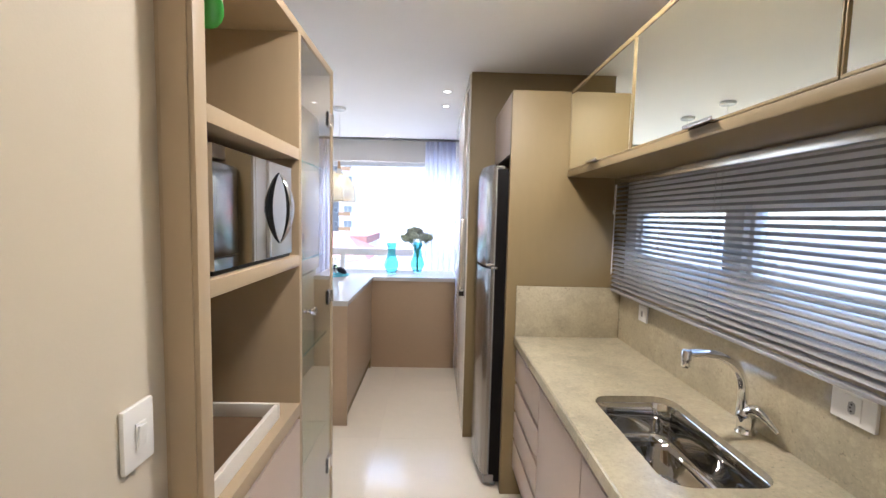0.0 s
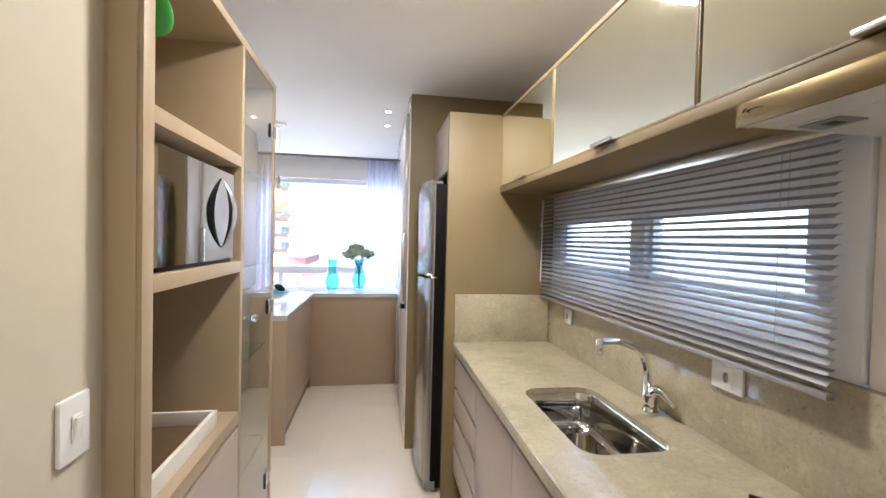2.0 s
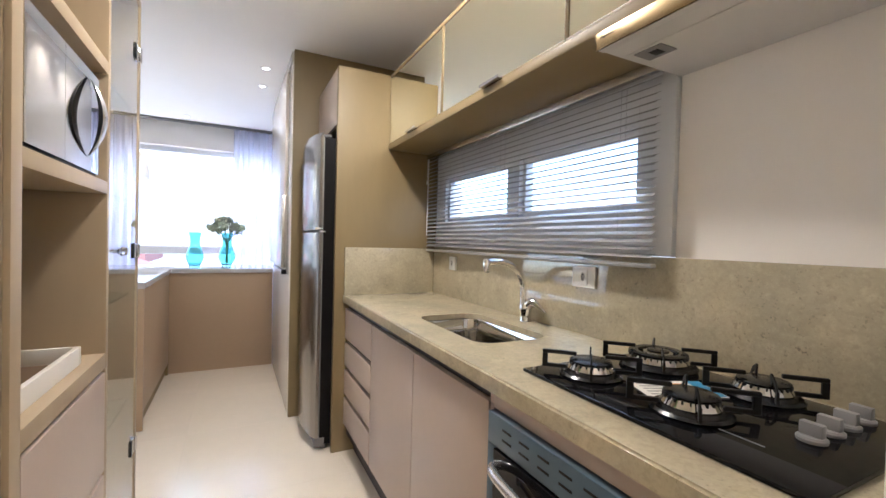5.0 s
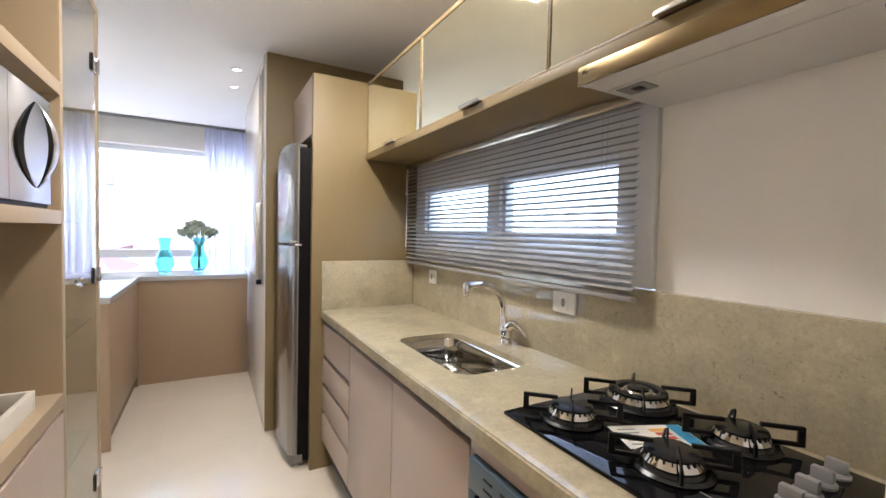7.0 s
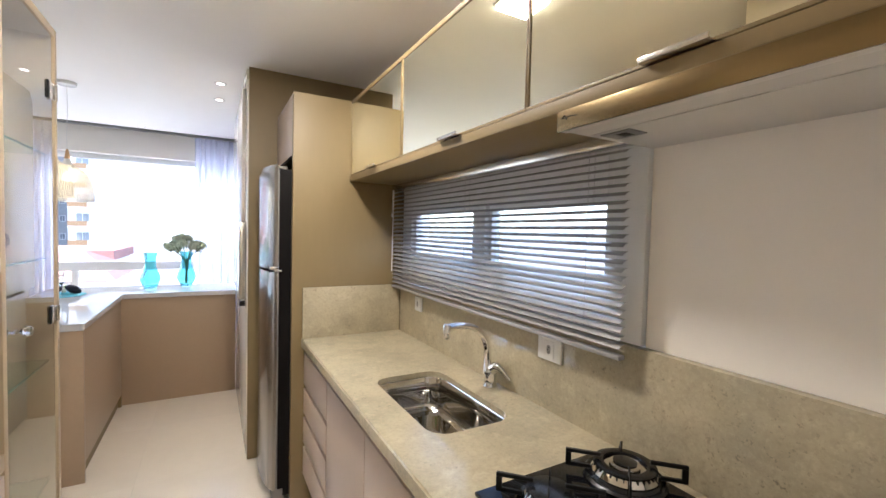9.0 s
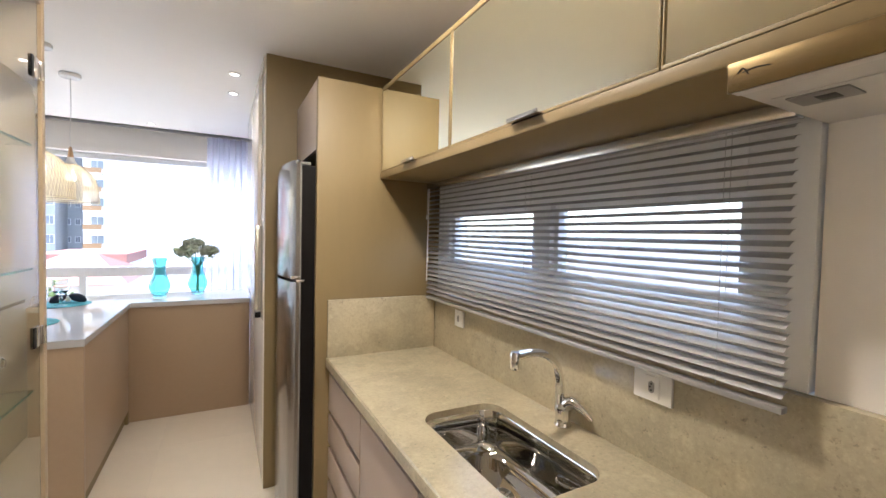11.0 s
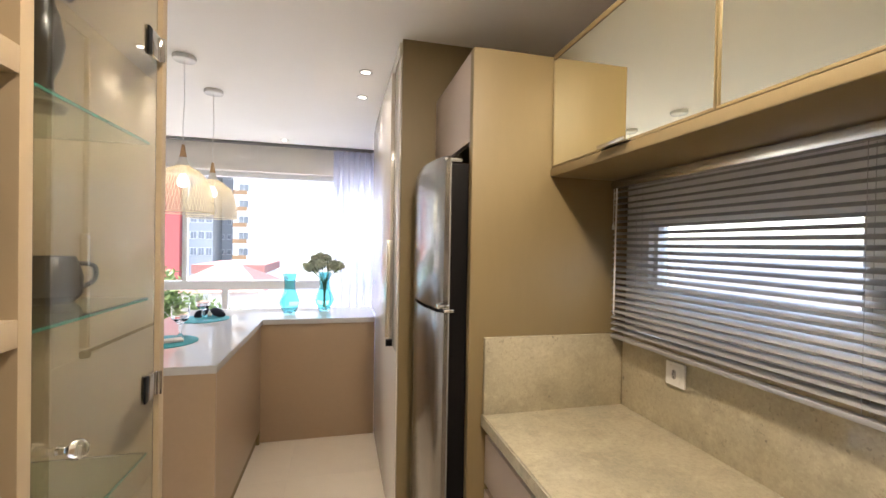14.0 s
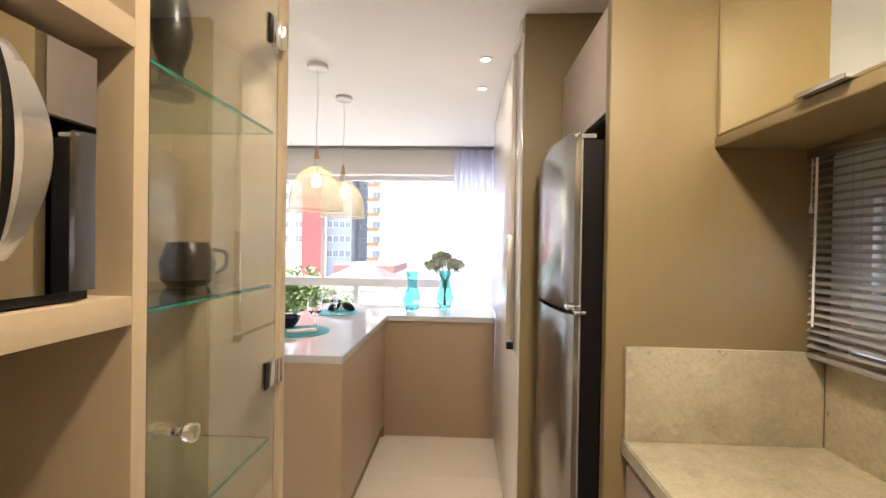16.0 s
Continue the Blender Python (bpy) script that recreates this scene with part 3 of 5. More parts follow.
part("bottom_rail", box(DX, DX + 0.019, 0.035, 0.727, 0.10, 0.20, 0.001), "front", oven_unit)
part("side_rail", box(DX, DX + 0.019, 0.035, 0.100, 0.201, 0.827, 0.001), "front", oven_unit)
structure("baseboard", box(0.555, 0.575, 0.031, 2.249, 0, 0.10), "recess_shade", "recessed dark plinth under the base cabinets", "plinth")

# built-in oven
oven = thing("built_in_oven", (0.48, 0.41, 0.21), "built-in oven with blue film still on its frame", "oven")
OY0, OY1, OZ0, OZ1 = 0.103, 0.725, 0.195, 0.815
part("housing", box(0.498, 1.0, OY0 + 0.02, OY1 - 0.02, OZ0, OZ1 - 0.01), "iron", oven, smooth=False)
fb = box(0.474, 0.497, OY0, OY1, OZ1 - 0.075, OZ1, 0.003)
box(0.474, 0.497, OY1 - 0.028, OY1, OZ0, OZ1 - 0.075, 0.003, bm=fb)
box(0.474, 0.497, OY0, OY0 + 0.028, OZ0, OZ1 - 0.075, 0.003, bm=fb)
face = part("frame", fb, "film", oven, "brushed frame under blue film")
for i in range(9):
    for dz in (0.022, 0.045):
        yy = OY1 - 0.06 - i * 0.062
        part("vent_slot", box(0.4725, 0.475, yy - 0.034, yy, OZ1 - dz - 0.005, OZ1 - dz, 0.0008), "iron", face)
part("door", box(0.470, 0.496, OY0 + 0.03, OY1 - 0.03, OZ0, OZ1 - 0.078, 0.003), "black_glass", oven)
hy = [OY1 - 0.05, OY1 - 0.075, OY1 - 0.20, 0.414, OY0 + 0.20, OY0 + 0.075, OY0 + 0.05]
hx = [0.468, 0.440, 0.424, 0.418, 0.424, 0.440, 0.468]
part("handle", tube([(x, y, OZ1 - 0.108) for x, y in zip(hx, hy)], 0.0115, 12), "satin", oven, "curved satin steel handle")

# stainless single-bowl sink
sink = thing("kitchen_sink", (0.78, 1.25, CT - 0.17), "polished stainless undermount sink with rounded corners", "sink")


def bowl(x0, x1, y0, y1, depth, r):
    """One pressed bowl with a flange, flared sides, a dished floor and a waste."""
    bm = bmesh.new()
    rings = []
    steps = [(-0.012, 0.0), (0.0, 0.0005), (0.002, 0.004), (0.006, 0.06), (0.010, depth - 0.034)]
    steps += [(0.010 + 0.034 * (1 - math.cos(q * math.pi / 16)), depth - 0.034 * (1 - math.sin(q * math.pi / 16))) for q in range(1, 9)]
    for inset, d in steps:
        rr = max(r - inset * 0.5, 0.02)
        rings.append([bm.verts.new((px, py, CT - 0.0225 - d)) for px, py in rounded(x0 + inset, x1 - inset, y0 + inset, y1 - inset, rr, 10)])
    for a, b in zip(rings, rings[1:]):
        for k in range(len(a)):
            bm.faces.new((a[k], a[(k + 1) % len(a)], b[(k + 1) % len(a)], b[k]))
    c = bm.verts.new(((x0 + x1) / 2, (y0 + y1) / 2, CT - 0.0225 - depth - 0.006))
    last = rings[-1]
    for k in range(len(last)):
        bm.faces.new((last[k], last[(k + 1) % len(last)], c))
    bmesh.ops.recalc_face_normals(bm, faces=bm.faces[:])
    bmesh.ops.reverse_faces(bm, faces=bm.faces[:])
    ob = part("bowl", bm, "steel", sink)
    cx, cy, cz = (x0 + x1) / 2, (y0 + y1) / 2, CT - 0.0225 - depth
    ring = lathe([(0.0, -0.004), (0.022, -0.004), (0.026, 0.0), (0.040, 0.002), (0.044, -0.004)], cx, cy, cz, 28)
    waste = part("waste", ring, "chrome", ob, "chrome basket waste")
    return ob


bowl(SINK[0] - 0.002, SINK[1] + 0.002, SINK[2] - 0.002, SINK[3] + 0.002, 0.135, 0.066)
# mixer tap
TX, TY = 0.984, 1.245
tap = thing("mixer_tap", (TX, TY, CT), "chrome swan-neck mixer tap with a side lever", "tap")
part("base", lathe([(0, 0), (0.026, 0), (0.0265, 0.004), (0.0235, 0.008), (0.0225, 0.030), (0.026, 0.052), (0.0265, 0.064), (0.021, 0.076), (0.0, 0.080)], TX, TY, CT, 32), "chrome", tap)
part("neck", tube([(TX - 0.012, TY + 0.004, CT + 0.050), (TX - 0.008, TY + 0.008, CT + 0.105), (TX - 0.012, TY + 0.010, CT + 0.155), (TX - 0.036, TY + 0.008, CT + 0.200), (TX - 0.085, TY + 0.002, CT + 0.232), (TX - 0.140, TY - 0.004, CT + 0.244), (TX - 0.196, TY - 0.008, CT + 0.243)],
     [0.0155, 0.0145, 0.0138, 0.0132, 0.0128, 0.0125, 0.0125], 18), "chrome", tap)
part("spout", lathe([(0, 0), (0.0105, 0), (0.0125, 0.003), (0.0125, 0.020), (0.0145, 0.022), (0.0145, 0.046), (0.011, 0.052), (0, 0.053)], TX - 0.198, TY - 0.008, CT + 0.203, 24), "chrome", tap)
lv = tube([(TX + 0.002, TY - 0.006, CT + 0.064), (TX + 0.006, TY - 0.030, CT + 0.082), (TX + 0.012, TY - 0.062, CT + 0.074), (TX + 0.018, TY - 0.098, CT + 0.050)], [0.022, 0.019, 0.013, 0.006], 16)
part("lever", lv, "chrome", tap)


def socket_plate(y, z, label, w=0.118, h=0.075):
    s = thing("wall_socket", (WX - 0.03, y, z), label, "socket", "sockets on the backsplash")
    part("plate", box(WX - 0.040, WX - 0.0305, y - w / 2, y + w / 2, z - h / 2, z + h / 2, 0.003), "white_plastic", s)
    part("insert", box(WX - 0.0425, WX - 0.039, y - 0.021, y + 0.021, z - 0.028, z + 0.028, 0.002), "white_plastic", s)
    out = [(y + 0.011 * math.cos(k * math.pi / 4) * (1 if k % 4 else 0.8), z + 0.016 * math.sin(k * math.pi / 4)) for k in range(8)]
    part("recess", prism(out, WX - 0.0432, WX - 0.0415, "x"), "knob_grey", s)
    for dz in (-0.008, 0, 0.008):
        hole = lathe([(0, 0), (0.0022, 0), (0.0022, 0.0006), (0, 0.0006)], n=10)
        hole.transform(pose(WX - 0.0432, y + (0.003 if dz == 0 else 0), z + dz, 0, -90, 0))
        part("pin_hole", hole, "iron", s)


socket_plate(0.975, 1.106, "white power socket on the granite backsplash", 0.106)
socket_plate(1.962, 1.095, "white power socket on the granite backsplash", 0.075, 0.075)

# gas hob
hob = thing("gas_hob", (0.81, 0.46, CT), "black glass four-burner gas hob with cast pan supports", "hob")
HX0, HX1, HY0, HY1 = 0.566, 0.992, 0.128, 0.716
part("glass_plate", box(HX0, HX1, HY0, HY1, CT + 0.0005, CT + 0.009, 0.003), "black_glass", hob)
ZB = CT + 0.009
BURN = [(0.682, 0.608, 0.050, 0), (0.912, 0.600, 0.072, 1), (0.694, 0.372, 0.050, 0), (0.918, 0.360, 0.050, 0)]


def burner(x, y, r, triple):
    part("drip_ring", lathe([(0, 0.001), (r + 0.020, 0.001), (r + 0.022, 0.004), (r + 0.016, 0.009), (r + 0.008, 0.007), (r + 0.004, 0.013), (r - 0.004, 0.015), (0, 0.015)], x, y, ZB, 40), "burner", hob, "stepped black drip ring")
    crown = part("flame_crown", lathe([(0, 0.014), (r + 0.002, 0.014), (r + 0.003, 0.017), (r - 0.006, 0.031), (0, 0.031)], x, y, ZB, 48), "steel", hob, "aluminium flame crown")
    count = 30 if triple else 22
    for k in range(count):
        an = 2 * math.pi * k / count
        t = box(-0.0013, 0.0013, -0.003, 0.003, 0.0255, 0.0318)
        t.transform(pose(x + (r - 0.004) * math.cos(an), y + (r - 0.004) * math.sin(an), ZB, 0, 0, math.degrees(an) - 90))
        part("flame_slot", t, "iron", crown, smooth=False)
    if triple:
        part("cap", lathe([(r - 0.026, 0.032), (r - 0.003, 0.032), (r - 0.002, 0.036), (r - 0.008, 0.039), (r - 0.024, 0.038)], x, y, ZB, 44, close=True), "burner", hob)
        part("inner_crown", lathe([(0, 0.0315), (0.033, 0.0315), (0.035, 0.036), (0.030, 0.038), (0, 0.038)], x, y, ZB, 32), "steel", hob)
        part("inner_cap", lathe([(0, 0.0382), (0.026, 0.0382), (0.027, 0.041), (0.020, 0.043), (0, 0.043)], x, y, ZB, 32), "burner", hob)
    else:
        part("cap", lathe([(0, 0.032), (r - 0.003, 0.032), (r - 0.002, 0.035), (r - 0.008, 0.0375), (0, 0.0385)], x, y, ZB, 40), "burner", hob)
    # cast pan support: long open loops on one diagonal, thin fins on the other
    far = r + 0.062
    for an in (135, 315):
        t = box(r - 0.018, far, -0.0042, 0.0042, 0.043, 0.052, 0.0015, 1)
        box(far - 0.013, far, -0.0042, 0.0042, 0.010, 0.0435, 0.0012, 1, bm=t)
        box(r + 0.004, far - 0.004, -0.0042, 0.0042, 0.010, 0.019, 0.0012, 1, bm=t)
        t.transform(pose(x, y, ZB, 0, 0, an))
        part("pan_support", t, "iron", hob, smooth=False)
    for an in (45, 225):
        t = prism([(r - 0.016, 0.058), (r - 0.012, 0.060), (r + 0.006, 0.050), (r + 0.020, 0.030), (r + 0.018, 0.027), (r + 0.002, 0.043), (r - 0.003, 0.046), (r - 0.008, 0.036), (r - 0.014, 0.036)], -0.0016, 0.0016, "y")
        box(r + 0.012, r + 0.020, -0.0025, 0.0025, 0.003, 0.031, bm=t)
        t.transform(pose(x, y, ZB, 0, 0, an))
        part("pan_support", t, "iron", hob, smooth=False)


for bx, by, br, tri in BURN:
    burner(bx, by, br, tri)
for i in range(4):
    kx = 0.765 + 0.060 * i
    kb = part("knob", lathe([(0, 0.0005), (0.021, 0.0005), (0.0215, 0.006), (0.018, 0.009), (0, 0.009)], kx, 0.215, ZB, 28), "knob_grey", hob)
    part("grip", box(kx - 0.0075, kx + 0.0075, 0.199, 0.231, ZB + 0.009, ZB + 0.030, 0.002), "knob_grey", kb)
part("maker_mark", box(0.665, 0.668, 0.235, 0.305, ZB, ZB + 0.0004), "knob_grey", hob, smooth=False)

# leaflet lying on the hob
leaf = thing("leaflet", (0.782, 0.462, ZB), "white energy label leaflet with coloured bars on the hob", "leaflet")
lm = pose(0.782, 0.462, ZB + 0.0012, 0, 0, 66)


def flat(name, x0, x1, y0, y1, z, mat):
    t = box(x0, x1, y0, y1, z, z + 0.0006)
    t.transform(lm)
    part(name, t, mat, leaf, smooth=False)


flat("sheet", -0.05, 0.05, -0.085, 0.085, 0, "paper")
flat("blue_block", -0.048, 0.048, -0.082, -0.052, 0.001, "blue_ink")
for i, mt in enumerate(("orange_ink", "red_ink", "red_ink", "orange_ink")):
    flat("colour_bar", -0.035 + 0.018 * i, -0.023 + 0.018 * i, -0.040, -0.018 + 0.006 * i, 0.001, mt)
for i in range(5):
    flat("text_bar", -0.036 + 0.016 * i, -0.031 + 0.016 * i, 0.030, 0.072, 0.001, "knob_grey")

# ---- upper cabinets with mirrored doors ----
UX = 0.735
UZ0, UZ1 = 1.747, 2.188
pel = thing("pelmet", (0.9, 1.14, UZ0), "long taupe pelmet board under the wall cabinets", "pelmet")
part("front_edge", box(UX - 0.008, UX - 0.0055, 0.0315, 2.2485, UZ0 + 0.002, UZ0 + 0.0295, 0.0006), "laminate", pel)
part("board", box(UX - 0.0054, WX - 0.002, 0.0315, 2.2485, UZ0 + 0.0006, UZ0 + 0.0292, 0.0006), "laminate", pel)
for n, (a, b) in enumerate(((1.563, 2.249), (0.783, 1.561), (0.031, 0.781))):
    u = thing("wall_cabinet", ((UX + WX) / 2, (a + b) / 2, UZ0), "taupe wall cabinet with a mirrored lift-up door", "cabinet", "wall cabinets over the worktop")
    part("body", box(UX + 0.022, WX - 0.002, a + 0.0005, b - 0.0005, UZ0 + 0.030, UZ1, 0.001), "laminate", u)
    d = box(UX - 0.004, UX + 0.020, a + 0.001, b - 0.001, UZ0 + 0.033, UZ0 + 0.040, 0.001)
    box(UX - 0.004, UX + 0.020, a + 0.001, b - 0.001, UZ1 - 0.016, UZ1, 0.001, bm=d)
    box(UX - 0.004, UX + 0.020, a + 0.001, a + 0.0045, UZ0 + 0.040, UZ1 - 0.016, 0.0008, bm=d)
    box(UX - 0.004, UX + 0.020, b - 0.0045, b - 0.001, UZ0 + 0.040, UZ1 - 0.016, 0.0008, bm=d)
    dr = part("door", d, "laminate", u, "slim taupe frame round mirror glass")
    part("mirror", box(UX, UX + 0.016, a + 0.005, b - 0.005, UZ0 + 0.0405, UZ1 - 0.0165), "mirror", dr, "pale mirror glass", smooth=False)
    hyc = (1.88, 1.145, 0.40)[n]
    hb = box(UX - 0.023, UX - 0.004, hyc - 0.06, hyc + 0.06, UZ0 + 0.0325, UZ0 + 0.0355, 0.0008)
    box(UX - 0.026, UX - 0.0225, hyc - 0.06, hyc + 0.06, UZ0 + 0.0325, UZ0 + 0.0425, 0.0008, bm=hb)
    part("handle", hb, "brushed", dr, "thin steel edge pull")

# slim cooker hood
hood = thing("cooker_hood", (0.88, 0.36, 1.71), "slim brushed steel under-cabinet cooker hood", "cooker hood")
part("casing", box(UX - 0.010, WX - 0.004, 0.070, 0.662, 1.7065, UZ0 - 0.001, 0.0015), "hood_grey", hood, "pale enamelled casing")
part("front_strip", box(UX - 0.0145, UX - 0.0105, 0.070, 0.662, 1.7025, UZ0 - 0.0015, 0.001), "hood_strip", hood, "brushed steel front strip")
part("filter", box(UX + 0.075, WX - 0.055, 0.10, 0.645, 1.7045, 1.7063, 0.0006), "hood_grey", hood, "grey filter panel")
part("rim", box(UX - 0.006, UX + 0.012, 0.072, 0.660, 1.7035, 1.7063, 0.0008), "hood_grey", hood)
part("lamp_cover", box(UX + 0.085, UX + 0.145, 0.555, 0.630, 1.7015, 1.7043, 0.001), "grey_plastic", hood, "smoked lamp cover")
part("lamp_lens", box(UX + 0.10, UX + 0.13, 0.575, 0.600, 1.7005, 1.7013, 0.0003), "iron", hood)
part("lamp_cover", box(UX + 0.10, UX + 0.145, 0.10, 0.16, 1.6985, 1.7043, 0.002), "grey_plastic", hood, "smoked lamp cover")
mark = tube([(UX - 0.0150, 0.648, 1.728), (UX - 0.0150, 0.641, 1.734), (UX - 0.0150, 0.634, 1.724)], 0.0009, 6)
tube([(UX - 0.0150, 0.642, 1.728), (UX - 0.0150, 0.625, 1.730), (UX - 0.0150, 0.606, 1.728)], 0.0007, 6, bm=mark)
part("maker_mark", mark, "iron", hood)

# venetian blind
blind = thing("venetian_blind", (0.990, 1.465, 1.74), "silver-grey aluminium venetian blind, slats half open", "blind")
BY0, BY1 = 0.678, 2.236
part("head_rail", box(0.972, 1.008, BY0, BY1, 1.713, 1.743, 0.002), "satin", blind)


def slat_mesh(z, tilt=27):
    """One crowned slat; its room side hangs lower."""
    own = bmesh.new()
    ring = []
    for k in range(7):
        u = -0.0125 + 0.025 * k / 6
        ring.append((u, 0.0022 * (1 - (u / 0.0125) ** 2)))
    ring += [(u, v - 0.0004) for u, v in ring[::-1]]
    ca, sa = math.cos(radians(tilt)), math.sin(radians(tilt))
    pts = [(0.990 + u * ca - v * sa, z + u * sa + v * ca) for u, v in ring]
    va = [own.verts.new((x, BY0 + 0.003, zz)) for x, zz in pts]
    vb = [own.verts.new((x, BY1 - 0.003, zz)) for x, zz in pts]
    n = len(pts)
    for q in range(n):
        own.faces.new((va[q], vb[q], vb[(q + 1) % n], va[(q + 1) % n]))
    for q in range(6):
        own.faces.new((va[q], va[q + 1], va[n - 2 - q], va[n - 1 - q]))
        own.faces.new((vb[q + 1], vb[q], vb[n - 1 - q], vb[n - 2 - q]))
    bmesh.ops.recalc_face_normals(own, faces=own.faces[:])
    return own


for k in range(24):
    part("slat", slat_mesh(1.700 - 0.0221 * k), "slat", blind)
part("bottom_rail", box(0.978, 1.002, BY0 + 0.002, BY1 - 0.002, 1.156, 1.169, 0.003), "slat", blind)
for yy in (0.80, 1.45, 2.10):
    for xx in (0.9785, 1.0015):
        part("ladder_cord", tube([(xx, yy, 1.71), (xx, yy, 1.175)], 0.0006, 6), "blind_cord", blind)
part("tilt_wand", tube([(0.964, 2.19, 1.71), (0.960, 2.19, 1.25)], 0.003, 8), "cord", blind)
part("pull_cord", tube([(0.964, 2.205, 1.71), (0.962, 2.205, 1.58)], 0.0012, 6), "cord", blind)
part("cord_bell", lathe([(0, 0), (0.005, 0.002), (0.004, 0.018), (0.0015, 0.024), (0, 0.024)], 0.962, 2.205, 1.558, 12), "white_plastic", blind)

# ---- fridge bay ----
panel = thing("fridge_side_panel", (0.74, 2.27, 0), "tall taupe laminate side panel beside the fridge", "panel")
part("board", box(0.4305, WX - 0.002, 2.2505, 2.287, 0, 2.185, 0.001), "laminate", panel)
part("edge_band", box(0.428, 0.4302, 2.2505, 2.287, 0, 2.185, 0.0008), "laminate", panel, "taupe front edging")
over = thing("fridge_top_cabinet", (0.74, 2.56, 1.86), "taupe cabinet above the fridge", "cabinet")
part("body", box(0.445, WX - 0.002, 2.2875, BY - 0.001, 1.862, 2.183), "laminate", over)
part("door", box(0.428, 0.444, 2.288, BY - 0.002, 1.864, 2.183, 0.0015), "front", over)

fridge = thing("refrigerator", (0.66, 2.56, 0), "tall stainless two-door fridge with dark sides", "refrigerator")
FY0, FY1 = 2.305, 2.832
part("body", box(0.372, 1.02, FY0 + 0.006, FY1 - 0.006, 0.03, 1.79, 0.006), "fridge_side", fridge, "dark grey painted cabinet")


def bowed(z0, z1, crown):
    """A door with a front that bows out along its width, and an eased top."""
    own = bmesh.new()
    n, rows = 16, []
    zs = [z0, z0 + 0.006, z1 - 0.05, z1 - 0.02, z1 - 0.006, z1] if crown else [z0, z0 + 0.006, z1 - 0.006, z1]
    for z in zs:
        pull = 0.0 if z0 < z < z1 - 0.03 else 0.003
        if crown and z > z1 - 0.04:
            pull = 0.004 if z < z1 - 0.01 else 0.012
        front = []
        for i in range(n + 1):
            u = i / n
            front.append((0.334 - 0.034 * (1 - (2 * u - 1) ** 2) + pull + (0.012 if i in (0, n) else 0), FY0 + (FY1 - FY0) * u))
        rows.append([own.verts.new((x, y, z)) for x, y in front] + [own.verts.new((0.364, FY1, z)), own.verts.new((0.364, FY0, z))])
    m = n + 3
    for a, b in zip(rows, rows[1:]):
        for i in range(m):
            own.faces.new((a[i], a[(i + 1) % m], b[(i + 1) % m], b[i]))
    own.faces.new(rows[0]), own.faces.new(rows[-1])
    bmesh.ops.recalc_face_normals(own, faces=own.faces[:])
    return own


up_door = part("door", bowed(1.262, 1.812, True), "fridge", fridge, "stainless freezer door")
low_door = part("door", bowed(0.075, 1.248, False), "fridge", fridge, "stainless fridge door")
part("seal", box(0.3645, 0.3715, FY0 + 0.008, FY1 - 0.008, 0.08, 1.80, 0.001), "grey_plastic", fridge, "grey door seal")
part("handle_lip", box(0.325, 0.368, FY0 - 0.002, FY0 + 0.03, 1.2635, 1.279, 0.003), "chrome", up_door)
part("hinge", box(0.345, 0.41, FY0 + 0.004, FY0 + 0.05, 1.792, 1.806, 0.003), "grey_plastic", fridge)
part("hinge", box(0.350, 0.385, FY0 - 0.003, FY0 + 0.03, 1.2495, 1.2605, 0.002), "chrome", fridge)
part("kick_plate", box(0.345, 0.40, FY0 + 0.004, FY1 - 0.004, 0.022, 0.073, 0.004), "grey_plastic", fridge)
for yy in (FY0 + 0.04, FY1 - 0.04):
    part("foot", lathe([(0, 0), (0.018, 0), (0.018, 0.018), (0.008, 0.022), (0.008, 0.04), (0, 0.04)], 0.40, yy, 0, 16), "grey_plastic", fridge)

# ---- tall gloss unit between fridge bay and bar ----
tall = thing("tall_cabinet", (0.5, 3.6, 0), "tall pale gloss cabinet with a long bar handle", "cabinet")
part("body", box(0.272, WX - 0.002, BY + 0.031, TALL_END, 0, H - 0.004, 0.001), "gloss", tall)
part("lower_door", box(0.257, 0.2715, BY + 0.032, 4.168, 0.02, 0.955, 0.0015), "gloss", tall)
part("upper_door", box(0.238, 0.2715, 3.085, TALL_END, 0.985, 2.40, 0.002), "gloss", tall)
part("upper_rail", box(0.257, 0.2715, BY + 0.032, 3.083, 0.957, 2.40, 0.0015), "gloss", tall)
part("top_filler", box(0.250, 0.2715, BY + 0.032, TALL_END, 2.402, H - 0.004, 0.001), "gloss", tall)
# dark strip stands in for the shade under the proud upper door
part("shadow_gap", box(0.262, 0.2715, 3.085, 4.168, 0.956, 0.984), "recess_shade", tall, smooth=False)
part("door_foot", box(0.225, 0.262, 3.060, 3.092, 0.952, 0.984, 0.002), "iron", tall, "dark end block under the door")
lk = lathe([(0, 0), (0.011, 0), (0.012, 0.001), (0.008, 0.003), (0, 0.0015)], n=20)
lk.transform(pose(0.2378, 4.02, 1.20, 0, -90, 0))
part("lock", lk, "brushed", tall, "small round lock")
part("handle", box(0.222, 0.256, 3.055, 3.072, 1.00, 1.515, 0.003), "brushed", tall, "long flat steel handle")

# ---- peninsula and bar ----
PX = -0.562
bar = thing("bar_counter", (-0.6, 4.2, 0), "white quartz breakfast bar on a beige panelled base", "bar counter")
outline = [(-1.26, 2.975), (PX, 2.975), (PX, 4.155), (0.256, 4.155), (0.256, 4.72), (-1.26, 4.72)]
part("top", prism(outline, 0.879, 0.917, "z", 0.003), "quartz", bar)
part("side_panel", box(PX - 0.034, PX - 0.016, 3.005, 4.168, 0.092, 0.873, 0.001), "tan", bar)
part("end_panel", box(-1.02, PX - 0.006, 2.982, 3.004, 0, 0.878, 0.001), "tan", bar)
part("front_panel", box(PX - 0.030, 0.256, 4.170, 4.192, 0, 0.878, 0.001), "tan", bar)
